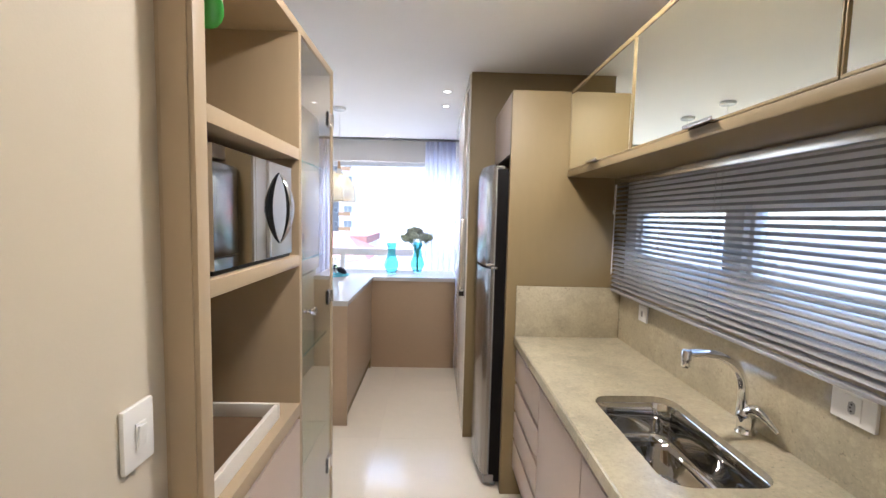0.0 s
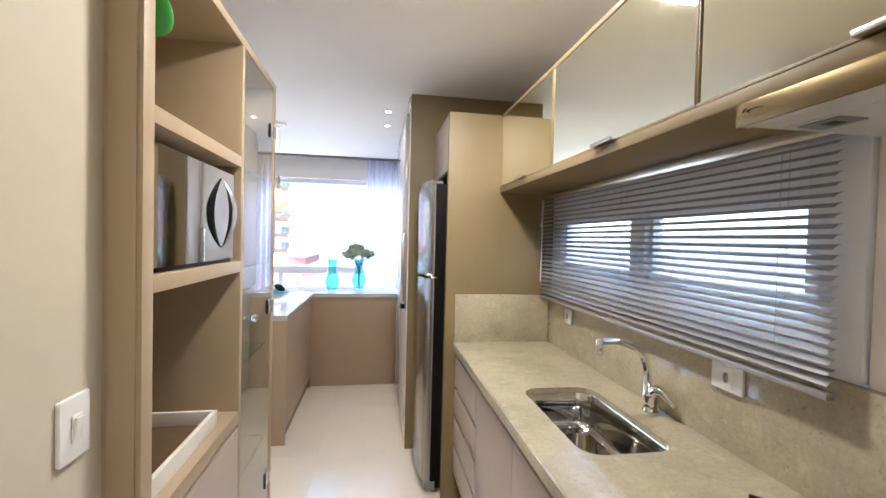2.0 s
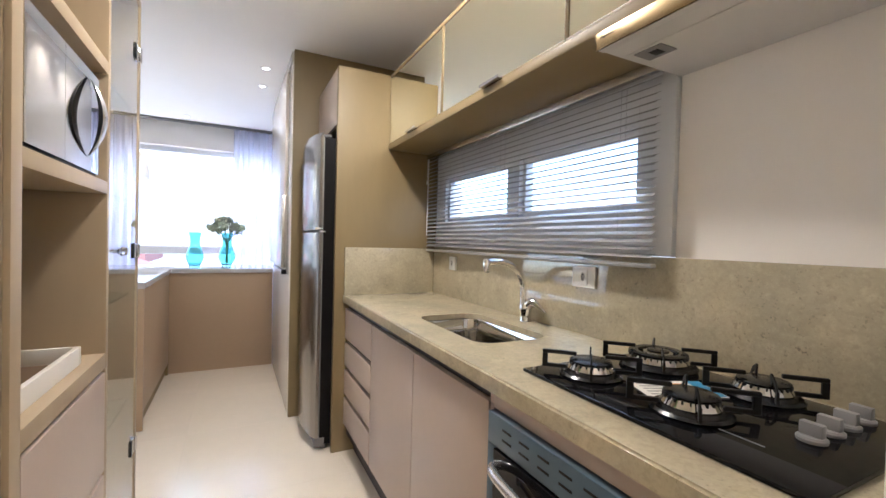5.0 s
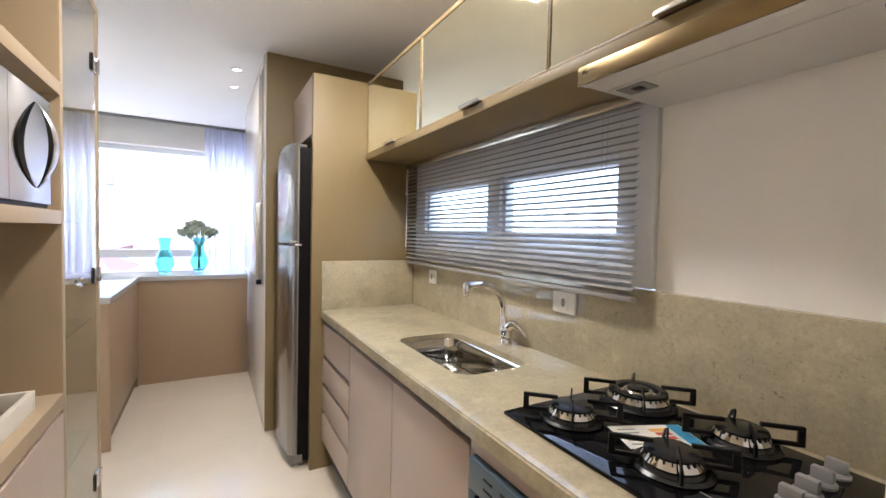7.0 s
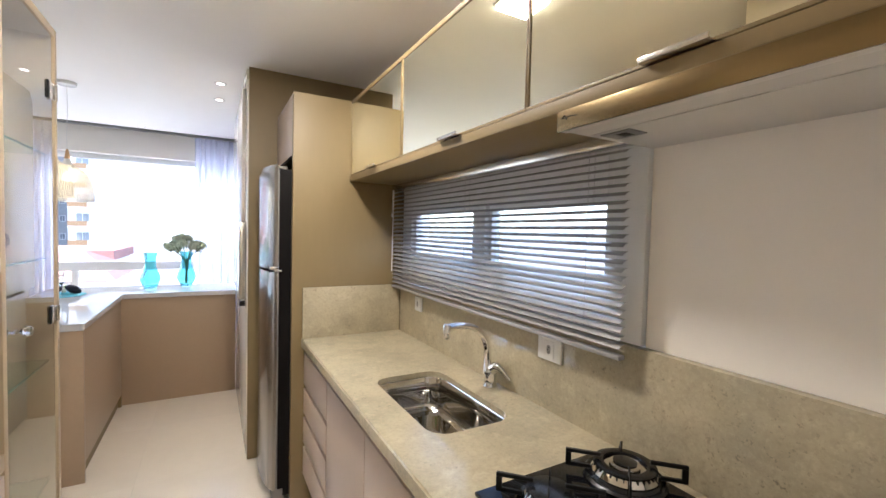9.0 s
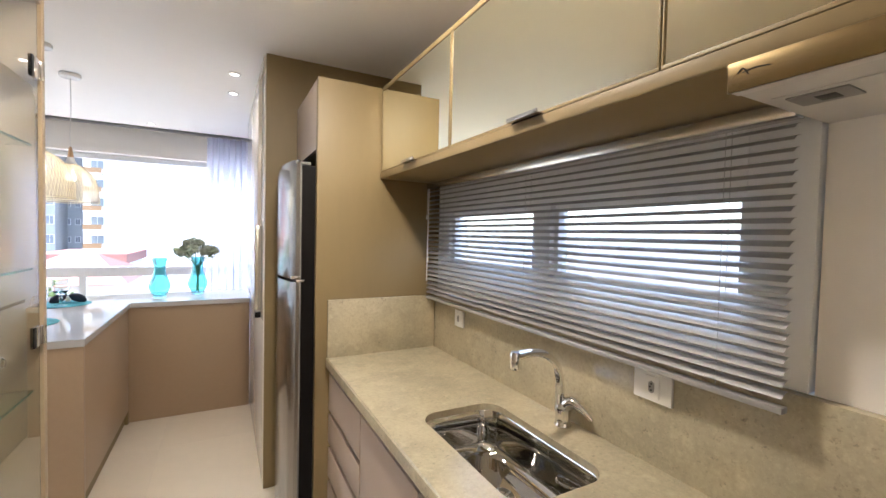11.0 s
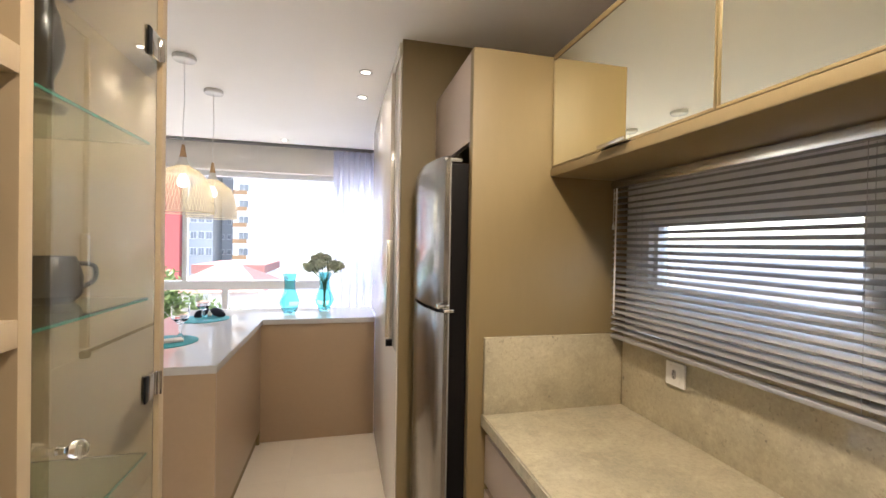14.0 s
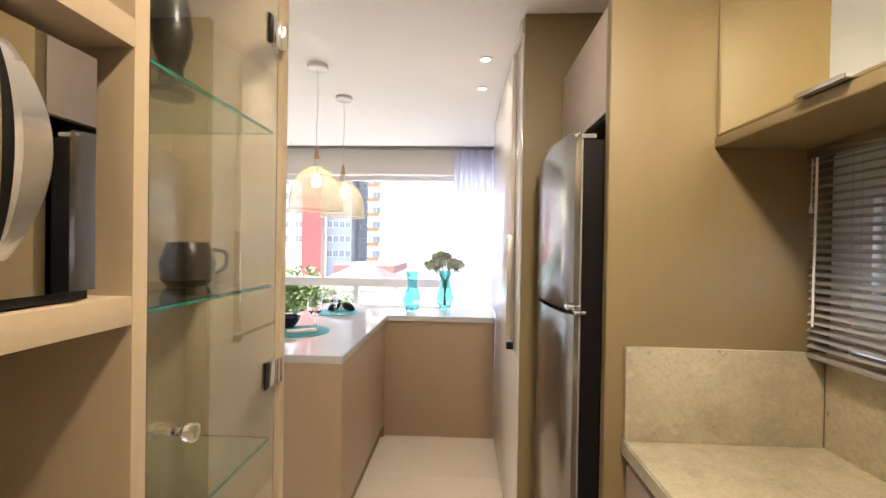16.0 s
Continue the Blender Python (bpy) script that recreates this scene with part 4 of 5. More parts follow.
part("plinth", box(PX - 0.06, PX - 0.036, 3.005, 4.168, 0, 0.09), "laminate", bar, smooth=False)
part("post", box(PX - 0.034, PX - 0.012, 4.130, 4.168, 0, 0.09, 0.001), "laminate", bar)
part("base", box(-1.00, PX - 0.062, 3.005, 4.168, 0, 0.872), "recess_shade", bar, smooth=False)
part("back_panel", box(-1.02, -1.001, 3.005, 4.45, 0, 0.878, 0.001), "tan", bar)
part("bar_base", box(-1.00, 0.256, 4.193, 4.45, 0, 0.872), "tan", bar, smooth=False)

# ---- tall unit with niches and a glass cabinet ----
UF, UB = -0.443, -0.90
UY0, UYN0, UYN1, UYG, UYE = 0.913, 0.958, 1.553, 1.580, 2.045
UT = 2.182
unit = thing("tall_niche_unit", (-0.68, 1.48, 0), "tall taupe kitchen unit with open niches and glass door", "cabinet")
# boards take the lightened laminate, brighter than the lamps alone make them
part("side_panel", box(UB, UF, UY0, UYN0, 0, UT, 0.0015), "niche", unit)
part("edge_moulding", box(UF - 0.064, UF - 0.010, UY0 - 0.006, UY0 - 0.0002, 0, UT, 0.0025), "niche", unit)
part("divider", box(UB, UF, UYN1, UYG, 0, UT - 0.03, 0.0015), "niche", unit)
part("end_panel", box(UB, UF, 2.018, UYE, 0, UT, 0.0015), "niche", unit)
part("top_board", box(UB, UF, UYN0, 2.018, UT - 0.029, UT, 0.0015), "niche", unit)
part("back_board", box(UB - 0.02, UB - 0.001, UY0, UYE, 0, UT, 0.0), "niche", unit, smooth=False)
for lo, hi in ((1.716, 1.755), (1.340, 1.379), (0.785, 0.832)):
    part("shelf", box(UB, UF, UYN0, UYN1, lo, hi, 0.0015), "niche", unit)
part("drawer_body", box(UB, UF - 0.022, UYN0, UYN1, 0.06, 0.789), "recess_shade", unit, smooth=False)
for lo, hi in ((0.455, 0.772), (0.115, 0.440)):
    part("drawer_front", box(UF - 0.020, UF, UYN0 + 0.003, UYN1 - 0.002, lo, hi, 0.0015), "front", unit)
part("plinth", box(UF - 0.06, UF - 0.045, UYN0, 2.018, 0, 0.06), "recess_shade", unit, smooth=False)
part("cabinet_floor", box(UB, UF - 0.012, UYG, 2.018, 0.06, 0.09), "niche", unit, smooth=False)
for z in (0.52, 0.965, 1.345, 1.722):
    part("glass_shelf", box(UB + 0.004, UF - 0.03, UYG + 0.002, 2.016, z, z + 0.008), "shelf_glass", unit, "clear shelf with a green edge", shadow=False, smooth=False)
for z in (0.52, 0.965, 1.345, 1.722):
    part("shelf_edge", box(UF - 0.0298, UF - 0.0285, UYG + 0.002, 2.016, z + 0.001, z + 0.006), "glass_edge", unit, "green polished shelf edge", smooth=False)
gd = part("glass_door", box(UF - 0.008, UF - 0.002, UYG + 0.003, 1.992, 0.10, 2.145), "door_glass", unit, "frameless clear glass door", shadow=False, smooth=False)
for z in (1.948, 1.147, 0.341):
    hg = box(UF - 0.018, UF + 0.004, 1.955, 2.000, z - 0.030, z + 0.030, 0.003)
    box(UF - 0.016, UF + 0.008, 2.000, 2.016, z - 0.022, z + 0.022, 0.003, bm=hg)
    tube([(UF + 0.006, 2.002, z - 0.028), (UF + 0.006, 2.002, z + 0.028)], 0.006, 12, bm=hg)
    part("hinge", hg, "chrome", gd, "chrome glass-door hinge")
    part("hinge_plate", box(UF - 0.0018, UF + 0.003, 1.937, 1.9545, z - 0.031, z + 0.031, 0.002), "iron", gd, "dark backing plate")
kn = lathe([(0, 0), (0.007, 0), (0.005, 0.012), (0.009, 0.016), (0.016, 0.024), (0.0165, 0.032), (0.010, 0.040), (0, 0.042)], n=9)
kn.transform(pose(UF - 0.002, 1.640, 1.155, 0, 90, 0))
part("knob", kn, "clear", gd, "faceted crystal knob")

# microwave oven in its niche
mw = thing("microwave", (-0.66, 1.21, 1.379), "mirror-front microwave oven with a bow handle", "microwave")
MX, MY0, MY1, MZ0, MZ1 = -0.455, 0.998, 1.508, 1.393, 1.680
part("casing", box(-0.80, MX - 0.022, MY0, MY1, MZ0, MZ1, 0.004), "grey_plastic", mw)
md = part("door", box(MX - 0.020, MX, MY0, 1.2215, MZ0, MZ1), "steel_mirror", mw, "mirror-polished steel door", smooth=False)
cp = part("control_panel", box(MX - 0.020, MX, 1.223, MY1, MZ0, MZ1), "steel_mirror", mw, "mirror-polished steel side", smooth=False)


def ribbon(inner, outer, half):
    """A bowed strap between two offsets from the door, seen from above as an arc."""
    own, rows = bmesh.new(), []
    for i in range(25):
        u = i / 24
        lift, wid = math.sin(math.pi * u) ** 0.8, half * (0.35 + 0.65 * math.sin(math.pi * u))
        z = 1.432 + 0.222 * u
        rows.append([own.verts.new((MX + 0.002 + (d + 0.036) * lift, 1.397 + s * wid, z)) for d, s in ((inner, -1), (outer, -0.8), (outer, 0.8), (inner, 1))])
    for r0, r1 in zip(rows, rows[1:]):
        for k in range(4):
            own.faces.new((r0[k], r0[(k + 1) % 4], r1[(k + 1) % 4], r1[k]))
    own.faces.new(rows[0]), own.faces.new(rows[-1][::-1])
    bmesh.ops.recalc_face_normals(own, faces=own.faces[:])
    return own


part("base_strip", box(-0.79, MX - 0.006, MY0 + 0.004, MY1 - 0.004, 1.3815, 1.3928, 0.001), "iron", mw, "black base strip")
hd = part("handle", ribbon(-0.009, 0.0, 0.021), "iron", mw, "black bow handle with a silver face")
part("silver_face", ribbon(0.0005, 0.005, 0.018), "satin", hd, "satin silver strap")
for yy in (1.04, 1.46):
    for xx in (-0.82, -0.52):
        part("foot", lathe([(0, 0), (0.012, 0), (0.012, 0.0135), (0, 0.0135)], xx, yy, 1.3792, 14), "iron", mw)

# tray, green vase and ornaments
tray = thing("serving_tray", (-0.62, 1.2, 0.832), "white lacquered serving tray with a brown base", "tray")
TR = (-0.80, -0.475, 1.00, 1.44)
part("base", box(TR[0] + 0.012, TR[1] - 0.012, TR[2] + 0.012, TR[3] - 0.012, 0.8325, 0.840), "tray_base", tray, smooth=False)
for a in ((TR[0], TR[1], TR[3] - 0.014, TR[3]), (TR[0], TR[1], TR[2], TR[2] + 0.014), (TR[1] - 0.014, TR[1], TR[2] + 0.0145, TR[3] - 0.0145), (TR[0], TR[0] + 0.014, TR[2] + 0.0145, TR[3] - 0.0145)):
    part("rim", box(*a, 0.8325, 0.885, 0.003), "tray", tray)
gp = thing("potted_plant", (-0.62, 1.09, 1.755), "small potted plant with broad glossy green leaves", "plant")
part("pot", lathe([(0, 0), (0.042, 0), (0.055, 0.08), (0.058, 0.085), (0.052, 0.085), (0.048, 0.07), (0, 0.068)], -0.62, 1.09, 1.7555, 28), "white_plastic", gp)
for k, (lx, ly, lz, an) in enumerate(((-0.475, 1.03, 1.985, 20), (-0.55, 1.00, 2.04, 80), (-0.70, 1.05, 2.03, 150), (-0.68, 1.14, 2.0, 230), (-0.58, 1.13, 2.06, 300))):
    part("stalk", tube([(-0.62, 1.09, 1.82), ((lx - 0.62) / 2 - 0.005, (ly + 1.09) / 2, lz + 0.03), (lx, ly, lz + 0.045)], 0.0028, 6), "stem", gp)
    lf = bmesh.new()
    bmesh.ops.create_uvsphere(lf, u_segments=16, v_segments=9, radius=1)
    for v_ in lf.verts:
        v_.co.x *= 1 - 0.35 * v_.co.z
    lf.transform(pose(lx, ly, lz, 0, 12, an) @ Matrix.Diagonal((0.034, 0.006, 0.052, 1)))
    part("leaf", lf, "green", gp)
fig = lathe([(0, 0), (0.038, 0), (0.040, 0.010), (0.022, 0.020), (0.020, 0.05), (0.030, 0.08), (0.036, 0.12), (0.028, 0.17), (0.018, 0.20), (0.022, 0.22), (0.028, 0.245), (0.022, 0.27), (0, 0.285)], -0.55, 1.765, 1.7305, 24)
tube([(-0.545, 1.775, 1.972), (-0.535, 1.802, 1.962), (-0.53, 1.818, 1.95)], [0.016, 0.011, 0.006], 10, bm=fig)
tagged(part("dark_figurine", fig, "dark_ceramic"), "dark glazed ceramic figurine on a glass shelf", "figurine")
JX, JY = -0.625, 1.93
jug = thing("dark_jug", (JX, JY, 1.353), "dark ceramic jug on a glass shelf", "jug")
part("body", lathe([(0, 0), (0.04, 0), (0.054, 0.016), (0.057, 0.055), (0.048, 0.085), (0.042, 0.10), (0.038, 0.10), (0.044, 0.08), (0, 0.016)], JX, JY, 1.3535, 30), "dark_ceramic", jug)
part("handle", tube([(JX + 0.035, JY + 0.032, 1.437), (JX + 0.055, JY + 0.055, 1.430), (JX + 0.055, JY + 0.055, 1.397), (JX + 0.037, JY + 0.036, 1.382)], 0.005, 10), "dark_ceramic", jug)

# light switch
sw = thing("light_switch", (-0.518, 0.79, 1.13), "white rocker light switch on the cream wall", "light switch")
SY, SZ = 0.822, 1.106
part("plate", box(-0.5178, -0.508, SY - 0.040, SY + 0.040, SZ - 0.060, SZ + 0.060, 0.004), "white_plastic", sw)
part("bezel", box(-0.5072, -0.5045, SY - 0.013, SY + 0.013, SZ - 0.026, SZ + 0.026, 0.0015), "white_plastic", sw)
rk = box(-0.002, 0.004, -0.010, 0.010, -0.021, 0.021, 0.0015)
rk.transform(pose(-0.505, SY, SZ, 0, 6, 0))
part("rocker", rk, "white_plastic", sw)

# ---- ceiling fittings ----
pl = thing("ceiling_panel_light", (0.262, 1.398, H), "square white ceiling panel light, lit", "ceiling light", "panel lights")
fb = box(0.172, 0.352, 1.308, 1.488, H - 0.012, H - 0.0005, 0.002)
part("frame", fb, "white_plastic", pl)
part("diffuser", box(0.182, 0.342, 1.318, 1.478, H - 0.026, H - 0.0122, 0.004), "led", pl, "glowing diffuser", smooth=False)
# added second fitting for the unseen fill lamp; only one panel is known
copy_thing(pl, pose(0.15, -0.95, H))
# fittings, with one for the added dining room downlight
for i, (sx, sy) in enumerate(SPOTS):
    if i == 0:
        dl = thing("downlight", (sx, sy, H), "small round recessed downlight, lit", "downlight", "ceiling downlights")
        part("ring", lathe([(0.023, -0.0015), (0.036, -0.0015), (0.038, -0.004), (0.034, -0.007), (0.024, -0.006)], sx, sy, H, 32, close=True), "white_plastic", dl)
        part("lens", lathe([(0, -0.004), (0.024, -0.004), (0.024, -0.0015), (0, -0.0015)], sx, sy, H, 28), "spot_glow", dl, "glowing lens")
    else:
        copy_thing(dl, pose(sx, sy, H))

# pendant lamps with net shades
PZ = 1.640


def pendant(x, y):
    p = thing("pendant_lamp", (x, y, H), "cream net bell pendant lamp with a wooden cap", "pendant lamp", "pendants over the bar")
    part("ceiling_rose", lathe([(0, -0.0005), (0.055, -0.0005), (0.057, -0.006), (0.055, -0.022), (0.050, -0.025), (0, -0.025)], x, y, H, 36), "white_plastic", p)
    part("cord", tube([(x, y, H - 0.024), (x + 0.003, y, 2.25), (x - 0.002, y, 2.10), (x, y, 1.985)], 0.0022, 8), "cord", p)
    part("cap", lathe([(0, 0.362), (0.006, 0.362), (0.009, 0.350), (0.014, 0.315), (0.017, 0.296), (0.0, 0.294)], x, y, PZ, 28), "wood", p, "turned pale wood cap")
    part("collar", lathe([(0, 0.2935), (0.018, 0.2935), (0.021, 0.275), (0.030, 0.258), (0.034, 0.2505), (0.0, 0.2495)], x, y, PZ, 28), "cord", p, "cream fabric collar")
    prof = [(0.032, 0.250), (0.050, 0.240), (0.080, 0.222), (0.106, 0.195), (0.125, 0.160), (0.137, 0.120), (0.144, 0.080), (0.148, 0.040), (0.149, 0.0)]
    net = bmesh.new()
    n = 60
    for i in range(n):
        for turn in (1, -1):
            pts = []
            for k, (r, h) in enumerate(prof):
                an = 2 * math.pi * i / n + turn * 0.055 * k
                pts.append((x + r * math.cos(an), y + r * math.sin(an), PZ + h))
            tube(pts, 0.0005, 4, bm=net, smooth=0)
    shade = part("shade", net, "net", p, "see-through cream net bell shade", smooth=False)
    lin = thin_shell(prof, x, y)
    part("lining", lin, "sheer_net", shade, "fine cream mesh")
    for r, h in ((0.149, 0.0), (0.032, 0.250)):
        pts = [(x + r * math.cos(a * math.pi / 18), y + r * math.sin(a * math.pi / 18), PZ + h) for a in range(37)]
        part("hoop", tube(pts, 0.002, 6, smooth=0), "net", shade)
    part("lamp_holder", lathe([(0, 0.249), (0.018, 0.249), (0.019, 0.215), (0.015, 0.205), (0, 0.205)], x, y, PZ, 24), "white_plastic", p)
    bulb = part("bulb", lathe([(0, 0.206), (0.013, 0.204), (0.020, 0.190), (0.028, 0.170), (0.027, 0.152), (0.017, 0.138), (0, 0.134)], x, y, PZ, 24), "bulb", p, "glowing bulb")
    bulb.visible_shadow = False
    return p


def thin_shell(prof, x, y):
    return lathe([(r - 0.0012, h) for r, h in prof], x, y, PZ, 44)


M["sheer_net"] = thin_cloth("cream_mesh", (0.74, 0.67, 0.50), 0.5, 0.66)
p1 = pendant(*PENDANTS[0])
copy_thing(p1, pose(*PENDANTS[1], H))

# ---- curtain ----
cur = thing("curtain", (0.3, 5.33, 0.02), "white sheer curtain hanging in soft folds", "curtain")
cl = bmesh.new()
cols = 170
prev = None
for i in range(cols + 1):
    u = i / cols
    x = -0.098 + 0.66 * u
    ph = 2 * math.pi * 9.5 * u + 0.7 * math.sin(7 * u)
    col = []
    for j in range(10):
        v = j / 9
        dy = (0.028 + 0.014 * v) * math.sin(ph + 0.5 * math.sin(2.2 * v + 5 * u)) + 0.010 * math.sin(2.3 * ph + 1.3 * v)
        col.append(cl.verts.new((x + 0.01 * math.sin(1.7 * ph) * v, 5.36 + dy, 2.455 - 2.435 * v)))
    if prev:
        for j in range(9):
            cl.faces.new((prev[j], col[j], col[j + 1], prev[j + 1]))
    prev = col
part("cloth", cl, "curtain", cur)
part("curtain_rail", box(-4.9, 0.9, 5.33, 5.40, H - 0.006, H + 0.012, 0.002), "grey_plastic", cur, "slim grey curtain rail")

# ---- on the bar ----
BT = 0.9175


def hollow(profile, thick):
    return profile + [(max(r - thick, 0.001), h) for r, h in profile[::-1] if h > 0.008] + [(0, 0.010)]


def vase(x, y, hgt, label):
    v = thing("turquoise_vase", (x, y, BT), label, "vase", "turquoise vases on the bar")
    k = hgt / 0.32
    prof = [(0, 0), (0.042, 0), (0.046, 0.006), (0.049, 0.022), (0.064, 0.050), (0.076, 0.082), (0.076, 0.105), (0.062, 0.150), (0.045, 0.195), (0.041, 0.225), (0.043, 0.265), (0.050, 0.300), (0.053, 0.315), (0.051, 0.32)]
    part("glass_body", lathe([(r, h * k) for r, h in hollow(prof, 0.004)], x, y, BT, 40), "aqua", v, shadow=False)
    return v


vase(-0.405, 4.395, 0.325, "empty turquoise glass vase on the white bar")
v2 = vase(-0.142, 4.535, 0.325, "turquoise glass vase holding grey-green flowers")
rng = random.Random(5)
bq = thing("flower_bouquet", (-0.142, 4.535, BT + 0.02), "bouquet of grey-green hydrangea-like flowers", "flowers")
st = bmesh.new()
heads = []
for i in range(18):
    an, rr = 2.4 * i, 0.020 + 0.135 * math.sqrt(i / 18)
    hx_, hy_, hz_ = -0.142 + rr * math.cos(an), 4.535 + 0.8 * rr * math.sin(an), BT + 0.352 + 0.115 * (1 - (rr / 0.17) ** 2) * rng.uniform(0.1, 1.0) + rng.uniform(-0.03, 0.03)
    tube([(-0.142 + 0.012 * math.cos(an + 2), 4.535 + 0.012 * math.sin(an + 2), BT + 0.03), (-0.142 + 0.016 * math.cos(an), 4.535 + 0.016 * math.sin(an), BT + 0.24), (hx_, hy_, hz_)], 0.0026, 6, bm=st, smooth=4)
    heads.append((hx_, hy_, hz_))
part("stems", st, "stem", bq)
for hx_, hy_, hz_ in heads:
    fl = bmesh.new()
    for k in range(34):
        d = Vector((rng.gauss(0, 1), rng.gauss(0, 1), rng.gauss(0.25, 0.8))).normalized()
        c = Vector((hx_, hy_, hz_)) + d * rng.uniform(0.020, 0.034)
        s = d.orthogonal().normalized()
        s = Matrix.Rotation(rng.uniform(0, 6.28), 3, d) @ s
        w = d.cross(s)
        q = rng.uniform(0.014, 0.021)
        a0 = [fl.verts.new(c + s * q * u + w * q * v_ + d * e) for u, v_, e in ((-1, 0, 0), (0, -0.8, 0.005), (1, 0, 0.001), (0, 0.8, 0.005))]
        m0 = fl.verts.new(c - d * 0.006)
        for z in range(4):
            fl.faces.new((a0[z], a0[(z + 1) % 4], m0))
    bmesh.ops.create_icosphere(fl, subdivisions=1, radius=0.014, matrix=Matrix.Translation((hx_, hy_, hz_)))
    part("flower_head", fl, "leaf", bq)


def placemat(x, y):
    m = thing("placemat", (x, y, BT), "round teal woven placemat on the bar", "placemat", "place settings")
    bmm = bmesh.new()
    for k in range(9):
        r = 0.172 - 0.019 * k
        lathe([(r - 0.020, 0.0), (r, 0.0), (r + 0.001, 0.003), (r - 0.006, 0.0055), (r - 0.018, 0.0035)] if k < 8 else [(0, 0), (r, 0), (r, 0.004), (0, 0.0045)], x, y, BT, 48, bm=bmm)
    part("weave", bmm, "teal", m)


def goblet(x, y):
    g = thing("goblet", (x, y, BT), "clear cut-glass water goblet", "glass", "goblets on the bar")
    prof = [(0, 0.0), (0.036, 0.0), (0.036, 0.003), (0.012, 0.008), (0.006, 0.020), (0.009, 0.045), (0.006, 0.062), (0.020, 0.072), (0.038, 0.092), (0.042, 0.125), (0.040, 0.160)]
    inner = [(0.038, 0.160), (0.0395, 0.125), (0.035, 0.094), (0.018, 0.077), (0, 0.074)]
    part("glass_body", lathe([(1.2 * r, 1.2 * h) for r, h in prof + inner], x, y, BT, 20), "clear", g, shadow=False)


placemat(-0.985, 4.245)
placemat(-0.975, 3.505)
goblet(-0.965, 4.165)
goblet(-0.935, 3.64)
nap = thing("napkin", (-0.96, 4.31, BT + 0.006), "dark navy napkin tied in a bow on a placemat", "napkin")
for sg in (-1, 1):
    nb = bmesh.new()
    bmesh.ops.create_icosphere(nb, subdivisions=3, radius=1)
    for vv in nb.verts:
        vv.co *= 1 + 0.12 * noise.noise(vv.co * 2.2 + Vector((sg * 3, 0, 0)))
    nb.transform(Matrix.LocRotScale((-0.96 + sg * 0.055, 4.31, BT + 0.037), Euler((0, sg * 0.5, 0.3)), (0.055, 0.036, 0.030)))
    part("fold", nb, "napkin", nap)
rg = lathe([(0.014, -0.012), (0.020, -0.012), (0.020, 0.012), (0.014, 0.012)], n=20, close=True)
rg.transform(pose(-0.96, 4.31, BT + 0.030, 0, 90, 15))
part("ring", rg, "linen", nap, "pale napkin ring")
bw = thing("bowl", (-1.10, 3.60, BT + 0.006), "dark navy ceramic bowl on a placemat", "bowl")
part("body", lathe([(0, 0.0), (0.04, 0.0), (0.044, 0.006), (0.066, 0.030), (0.080, 0.062), (0.082, 0.070), (0.079, 0.070), (0.062, 0.034), (0.038, 0.012), (0, 0.010)], -1.10, 3.60, BT + 0.006, 40), "navy", bw)
ln = thing("napkin", (-0.94, 3.46, BT + 0.006), "folded white linen napkin on a placemat", "napkin")
lb = box(-0.085, 0.085, -0.035, 0.035, 0, 0.014, 0.005, 3)
lb.transform(pose(-0.955, 3.475, BT + 0.0058, 0, 0, 28))
part("cloth", lb, "linen", ln)

# ---- outside ----
structure("ground", box(-900, 900, 8, 1500, -12.2, -12), "asphalt", "city ground far below the window", "ground")
structure("ground_2", box(6, 900, -900, 8, -12.2, -12), "asphalt", "city ground far below the strip window", "ground")


def block(name, x0, x1, y0, y1, z1, wall, label, cols, floors, z0=-12.0, win_w=1.2, win_h=1.3, balcony=None, first=0.9, flo=3.0, roof="grey_render"):
    """A house: walls, roof edge, windows with panes and balconies on the side that faces the flat."""
    h = thing(name, ((x0 + x1) / 2, (y0 + y1) / 2, z0), label, "building")
    part("wall", box(x0, x1, y0, y1, z0, z1), wall, h, smooth=False)
    part("roof", box(x0 - 0.2, x1 + 0.2, y0 - 0.2, y1 + 0.2, z1 + 0.002, z1 + 0.5), roof, h, smooth=False)
    for f in range(floors):
        zz = z1 - flo * (f + 1) + first
        for c in range(cols):
            cx = x0 + (x1 - x0) * (c + 0.5) / cols
            w = part("window", box(cx - win_w / 2 - 0.08, cx + win_w / 2 + 0.08, y0 - 0.08, y0 - 0.002, zz - 0.08, zz + win_h + 0.08), "frame", h, smooth=False)
            part("pane", box(cx - win_w / 2, cx - 0.03, y0 - 0.12, y0 - 0.081, zz, zz + win_h), "dark_pane", w, smooth=False)
            part("pane", box(cx + 0.03, cx + win_w / 2, y0 - 0.12, y0 - 0.081, zz, zz + win_h), "dark_pane", w, smooth=False)
        if balcony:
            bl = part("balcony", box(x0 + 0.2, x0 + (x1 - x0) * balcony, y0 - 1.3, y0 - 0.13, zz - 1.0, zz - 0.75), "white_render", h, smooth=False)
            part("railing", box(x0 + 0.2, x0 + (x1 - x0) * balcony, y0 - 1.3, y0 - 1.22, zz - 0.749, zz + 0.05), "ochre_render" if wall == "white_render" else "white_render", bl, smooth=False)
    return h


block("apartment_building", -33.0, -28.2, 85, 88, 40, "red_render", "red rendered apartment tower with plain walls", 0, 0)
block("apartment_building", -60.0, -33.3, 88, 98, 40, "white_render", "pale apartment tower with rows of white windows", 9, 13, win_w=1.6)
block("apartment_building", -28.1, -23.0, 86, 92, 40, "grey_render", "grey apartment block with white window bands", 4, 14, win_w=0.95, win_h=1.3)
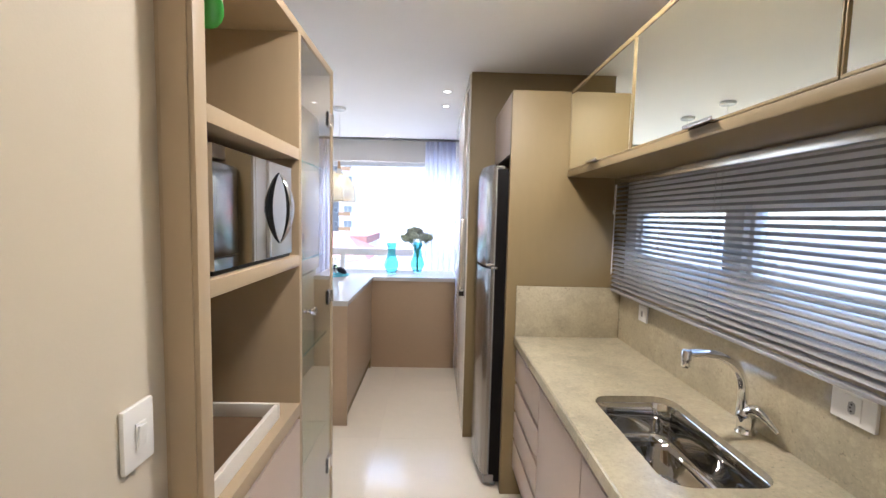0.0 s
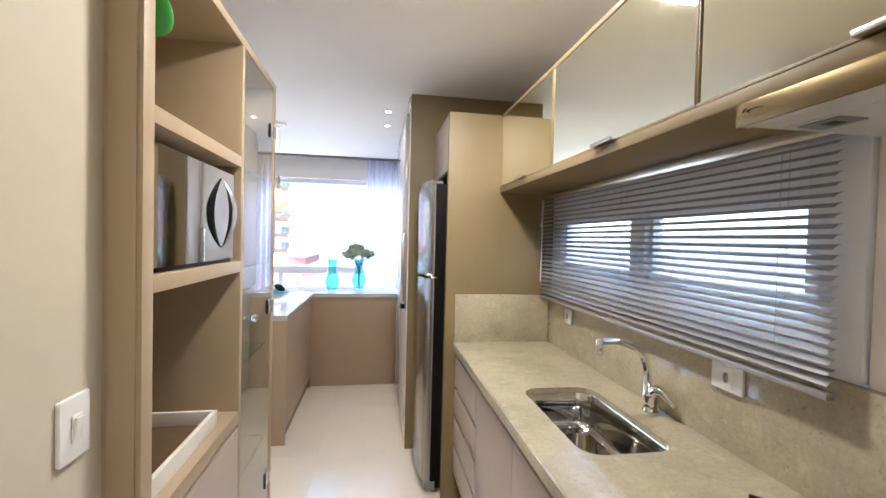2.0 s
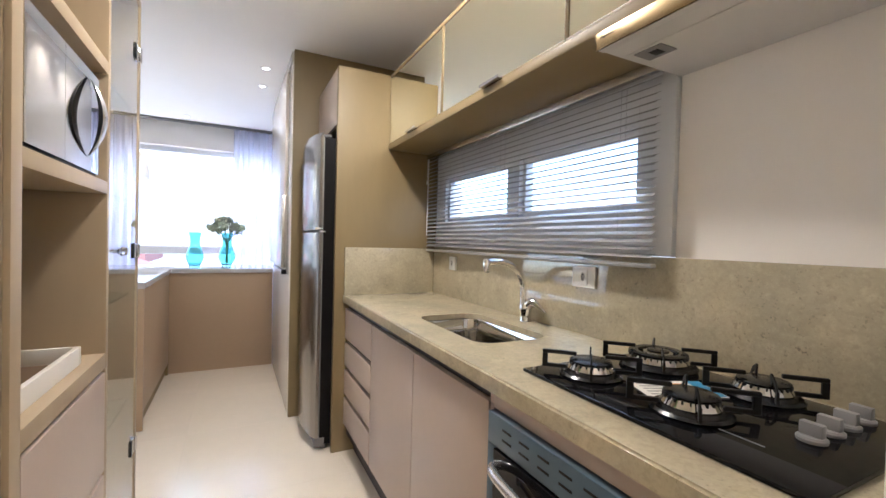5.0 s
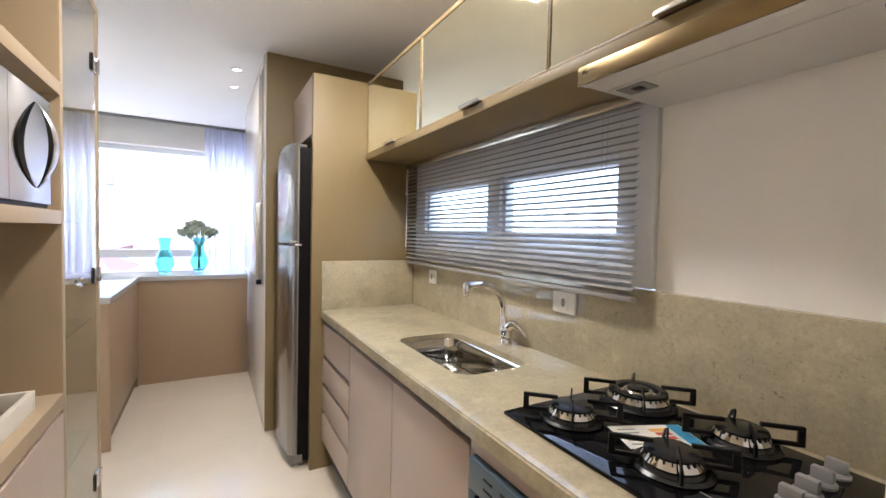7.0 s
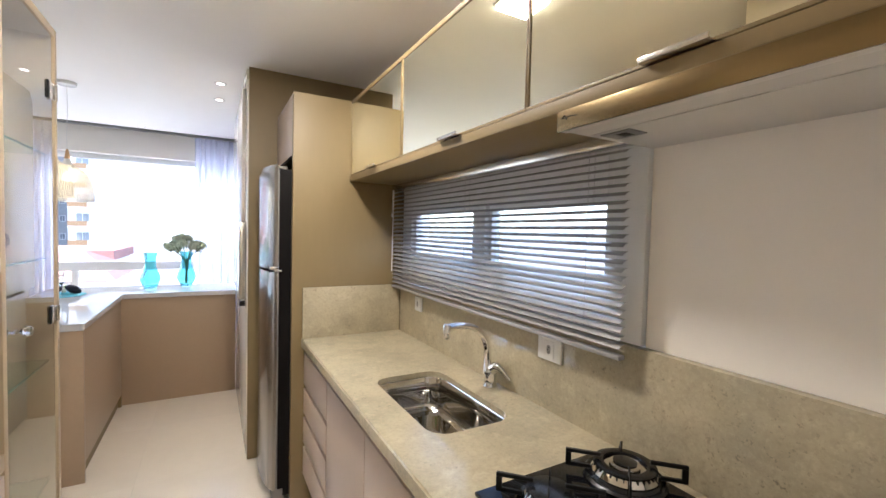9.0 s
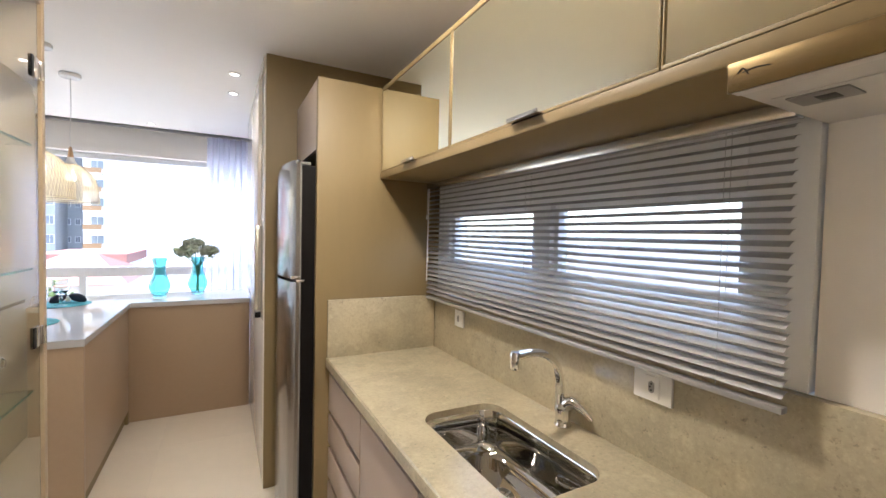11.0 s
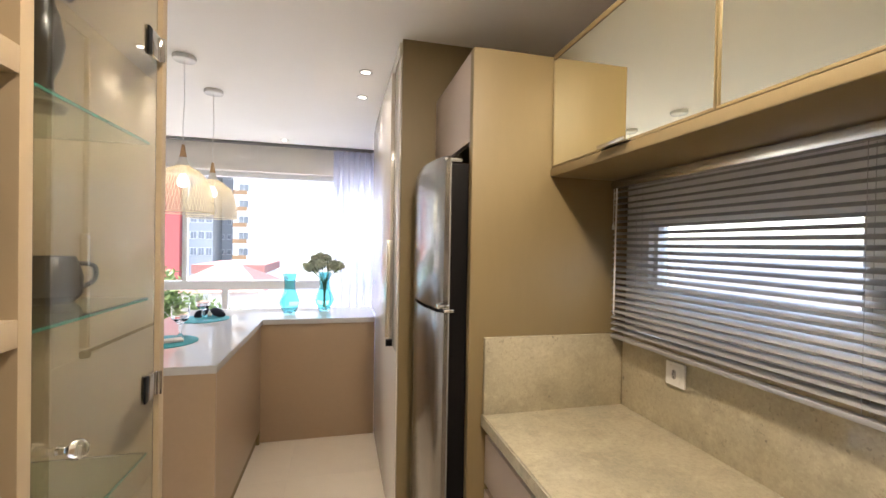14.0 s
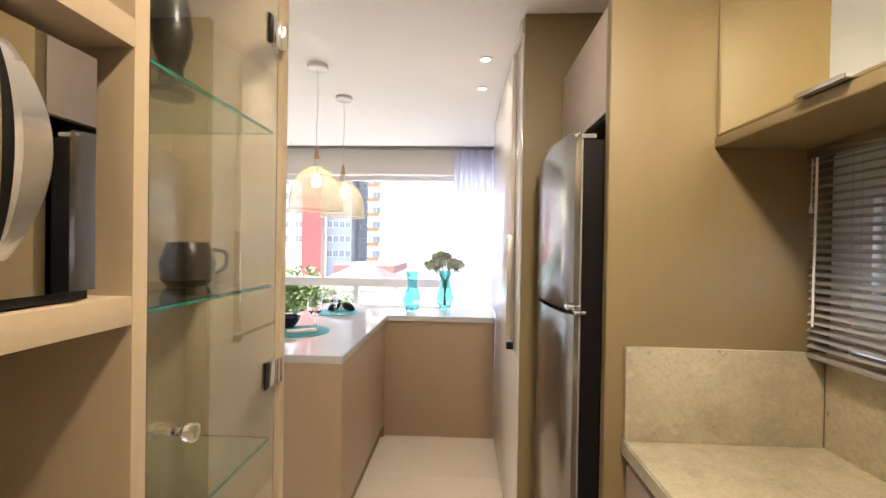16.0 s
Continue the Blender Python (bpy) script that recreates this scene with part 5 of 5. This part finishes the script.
block("apartment_building", -23.6, -19.7, 92, 96, 40, "grey_render", "grey apartment wing with small windows", 3, 14, win_w=0.6, win_h=0.9)
block("apartment_building", -19.6, -16.0, 86, 100, 40, "white_render", "white apartment tower with ochre balconies", 1, 14, win_w=1.6, balcony=0.72)
block("apartment_building", -15.98, 18.0, 85.9, 104, 46, "white_render", "white apartment tower with a blank end wall", 0, 0)
block("low_house", -7.9, -4.5, 27, 33, -0.35, "white_render", "low white house with a terracotta terrace roof", 3, 3, first=0.6, roof="roof_tile")
lh = thing("tiled_house", (-4.9, 21.0, -12), "low house with a terracotta hip roof", "building")
part("wall", box(-6.6, -3.2, 19, 24, -12, -0.5), "white_render", lh, smooth=False)
rf = bmesh.new()
rv = [rf.verts.new(p) for p in ((-6.9, 18.6, -0.5), (-2.9, 18.6, -0.5), (-2.9, 24.4, -0.5), (-6.9, 24.4, -0.5), (-5.4, 21.5, 0.45), (-4.4, 21.5, 0.45))]
for q in ((0, 1, 5, 4), (1, 2, 5), (2, 3, 4, 5), (3, 0, 4), (3, 2, 1, 0)):
    rf.faces.new([rv[i] for i in q])
part("roof", rf, "roof_tile", lh, smooth=False)
block("low_house", -2.6, 9.0, 17, 26, -2.4, "white_render", "low white house with a pale flat roof", 4, 0, first=0.6, roof="white_render")
# balcony terrace in front of the window, with planters
structure("balcony_floor", box(-5.2, 1.2, 5.72, 7.2, -0.2, 0.0), "tile", "tiled balcony floor outside the window", "floor")


def shrub(x, y, z, w, hgt, label, seed):
    g = random.Random(seed)
    s = thing("potted_shrub", (x, y, z), label, "plant", "plants on the balcony")
    part("pot", lathe([(0, 0), (0.12, 0), (0.15, 0.22), (0.165, 0.23), (0.165, 0.26), (0.145, 0.26), (0.14, 0.22), (0, 0.21)], x, y, z, 28), "white_render", s)
    br, lf = bmesh.new(), bmesh.new()
    for i in range(16):
        an, rr = g.uniform(0, 6.28), g.uniform(0.2, 1) * w / 2
        top = Vector((x + rr * math.cos(an), y + 0.5 * rr * math.sin(an), z + 0.25 + hgt * g.uniform(0.45, 1)))
        tube([(x, y, z + 0.2), (x + 0.4 * rr * math.cos(an), y, z + 0.25 + hgt * 0.4), top], [0.008, 0.006, 0.003], 5, bm=br, smooth=3)
        for k in range(60):
            d = Vector((g.gauss(0, 1), g.gauss(0, 0.7), g.gauss(0, 0.8))) * 0.075
            c = top + d - Vector((0, 0, 0.03))
            dirn = Vector((g.gauss(0, 1), g.gauss(0, 1), g.gauss(0.3, 0.6))).normalized()
            sd = dirn.orthogonal().normalized()
            q = g.uniform(0.024, 0.042)
            vs = [lf.verts.new(c + dirn * q * u + sd * q * v_) for u, v_ in ((-1.2, 0), (0, -0.5), (1.2, 0), (0, 0.5))]
            lf.faces.new(vs)
    part("branches", br, "stem", s)
    part("leaves", lf, "foliage", s, smooth=False)


shrub(-2.25, 6.55, 0.25, 0.60, 0.62, "leafy green shrub in a white pot", 1)
shrub(-1.75, 6.75, 0.0, 0.9, 0.60, "leafy green shrub in a white pot", 2)
shrub(-2.45, 6.75, 0.0, 0.95, 0.62, "leafy green shrub in a white pot", 3)
shrub(-3.1, 6.70, 0.0, 0.95, 0.66, "leafy green shrub in a white pot", 4)
structure("planter_ledge", box(-2.6, -1.9, 6.40, 6.70, 0.0, 0.249), "white_render", "white masonry ledge on the balcony", "ledge")
structure("balcony_parapet", box(-5.2, 1.2, 7.05, 7.2, 0.0, 0.55), "white_render", "low white balcony parapet", "wall")

# ---- floor tiles ----
fl_ob = bpy.data.objects["floor"]
tile_mesh = None
TS = 0.80
for i in range(-6, 2):
    for j in range(-3, 8):
        x0, y0 = -0.32 + TS * i, 0.42 + TS * j
        if x0 > 1.3 or y0 > 5.7:
            continue
        if tile_mesh is None:
            tb = box(0.0005, TS - 0.0005, 0.0005, TS - 0.0005, -0.006, 0)
            tile_mesh = bpy.data.meshes.new("tile")
            tb.to_mesh(tile_mesh)
            tb.free()
            tile_mesh.materials.append(M["tile"])
        t = new("tile", tile_mesh)
        t.parent = fl_ob
        t.location = (x0, y0, 0)
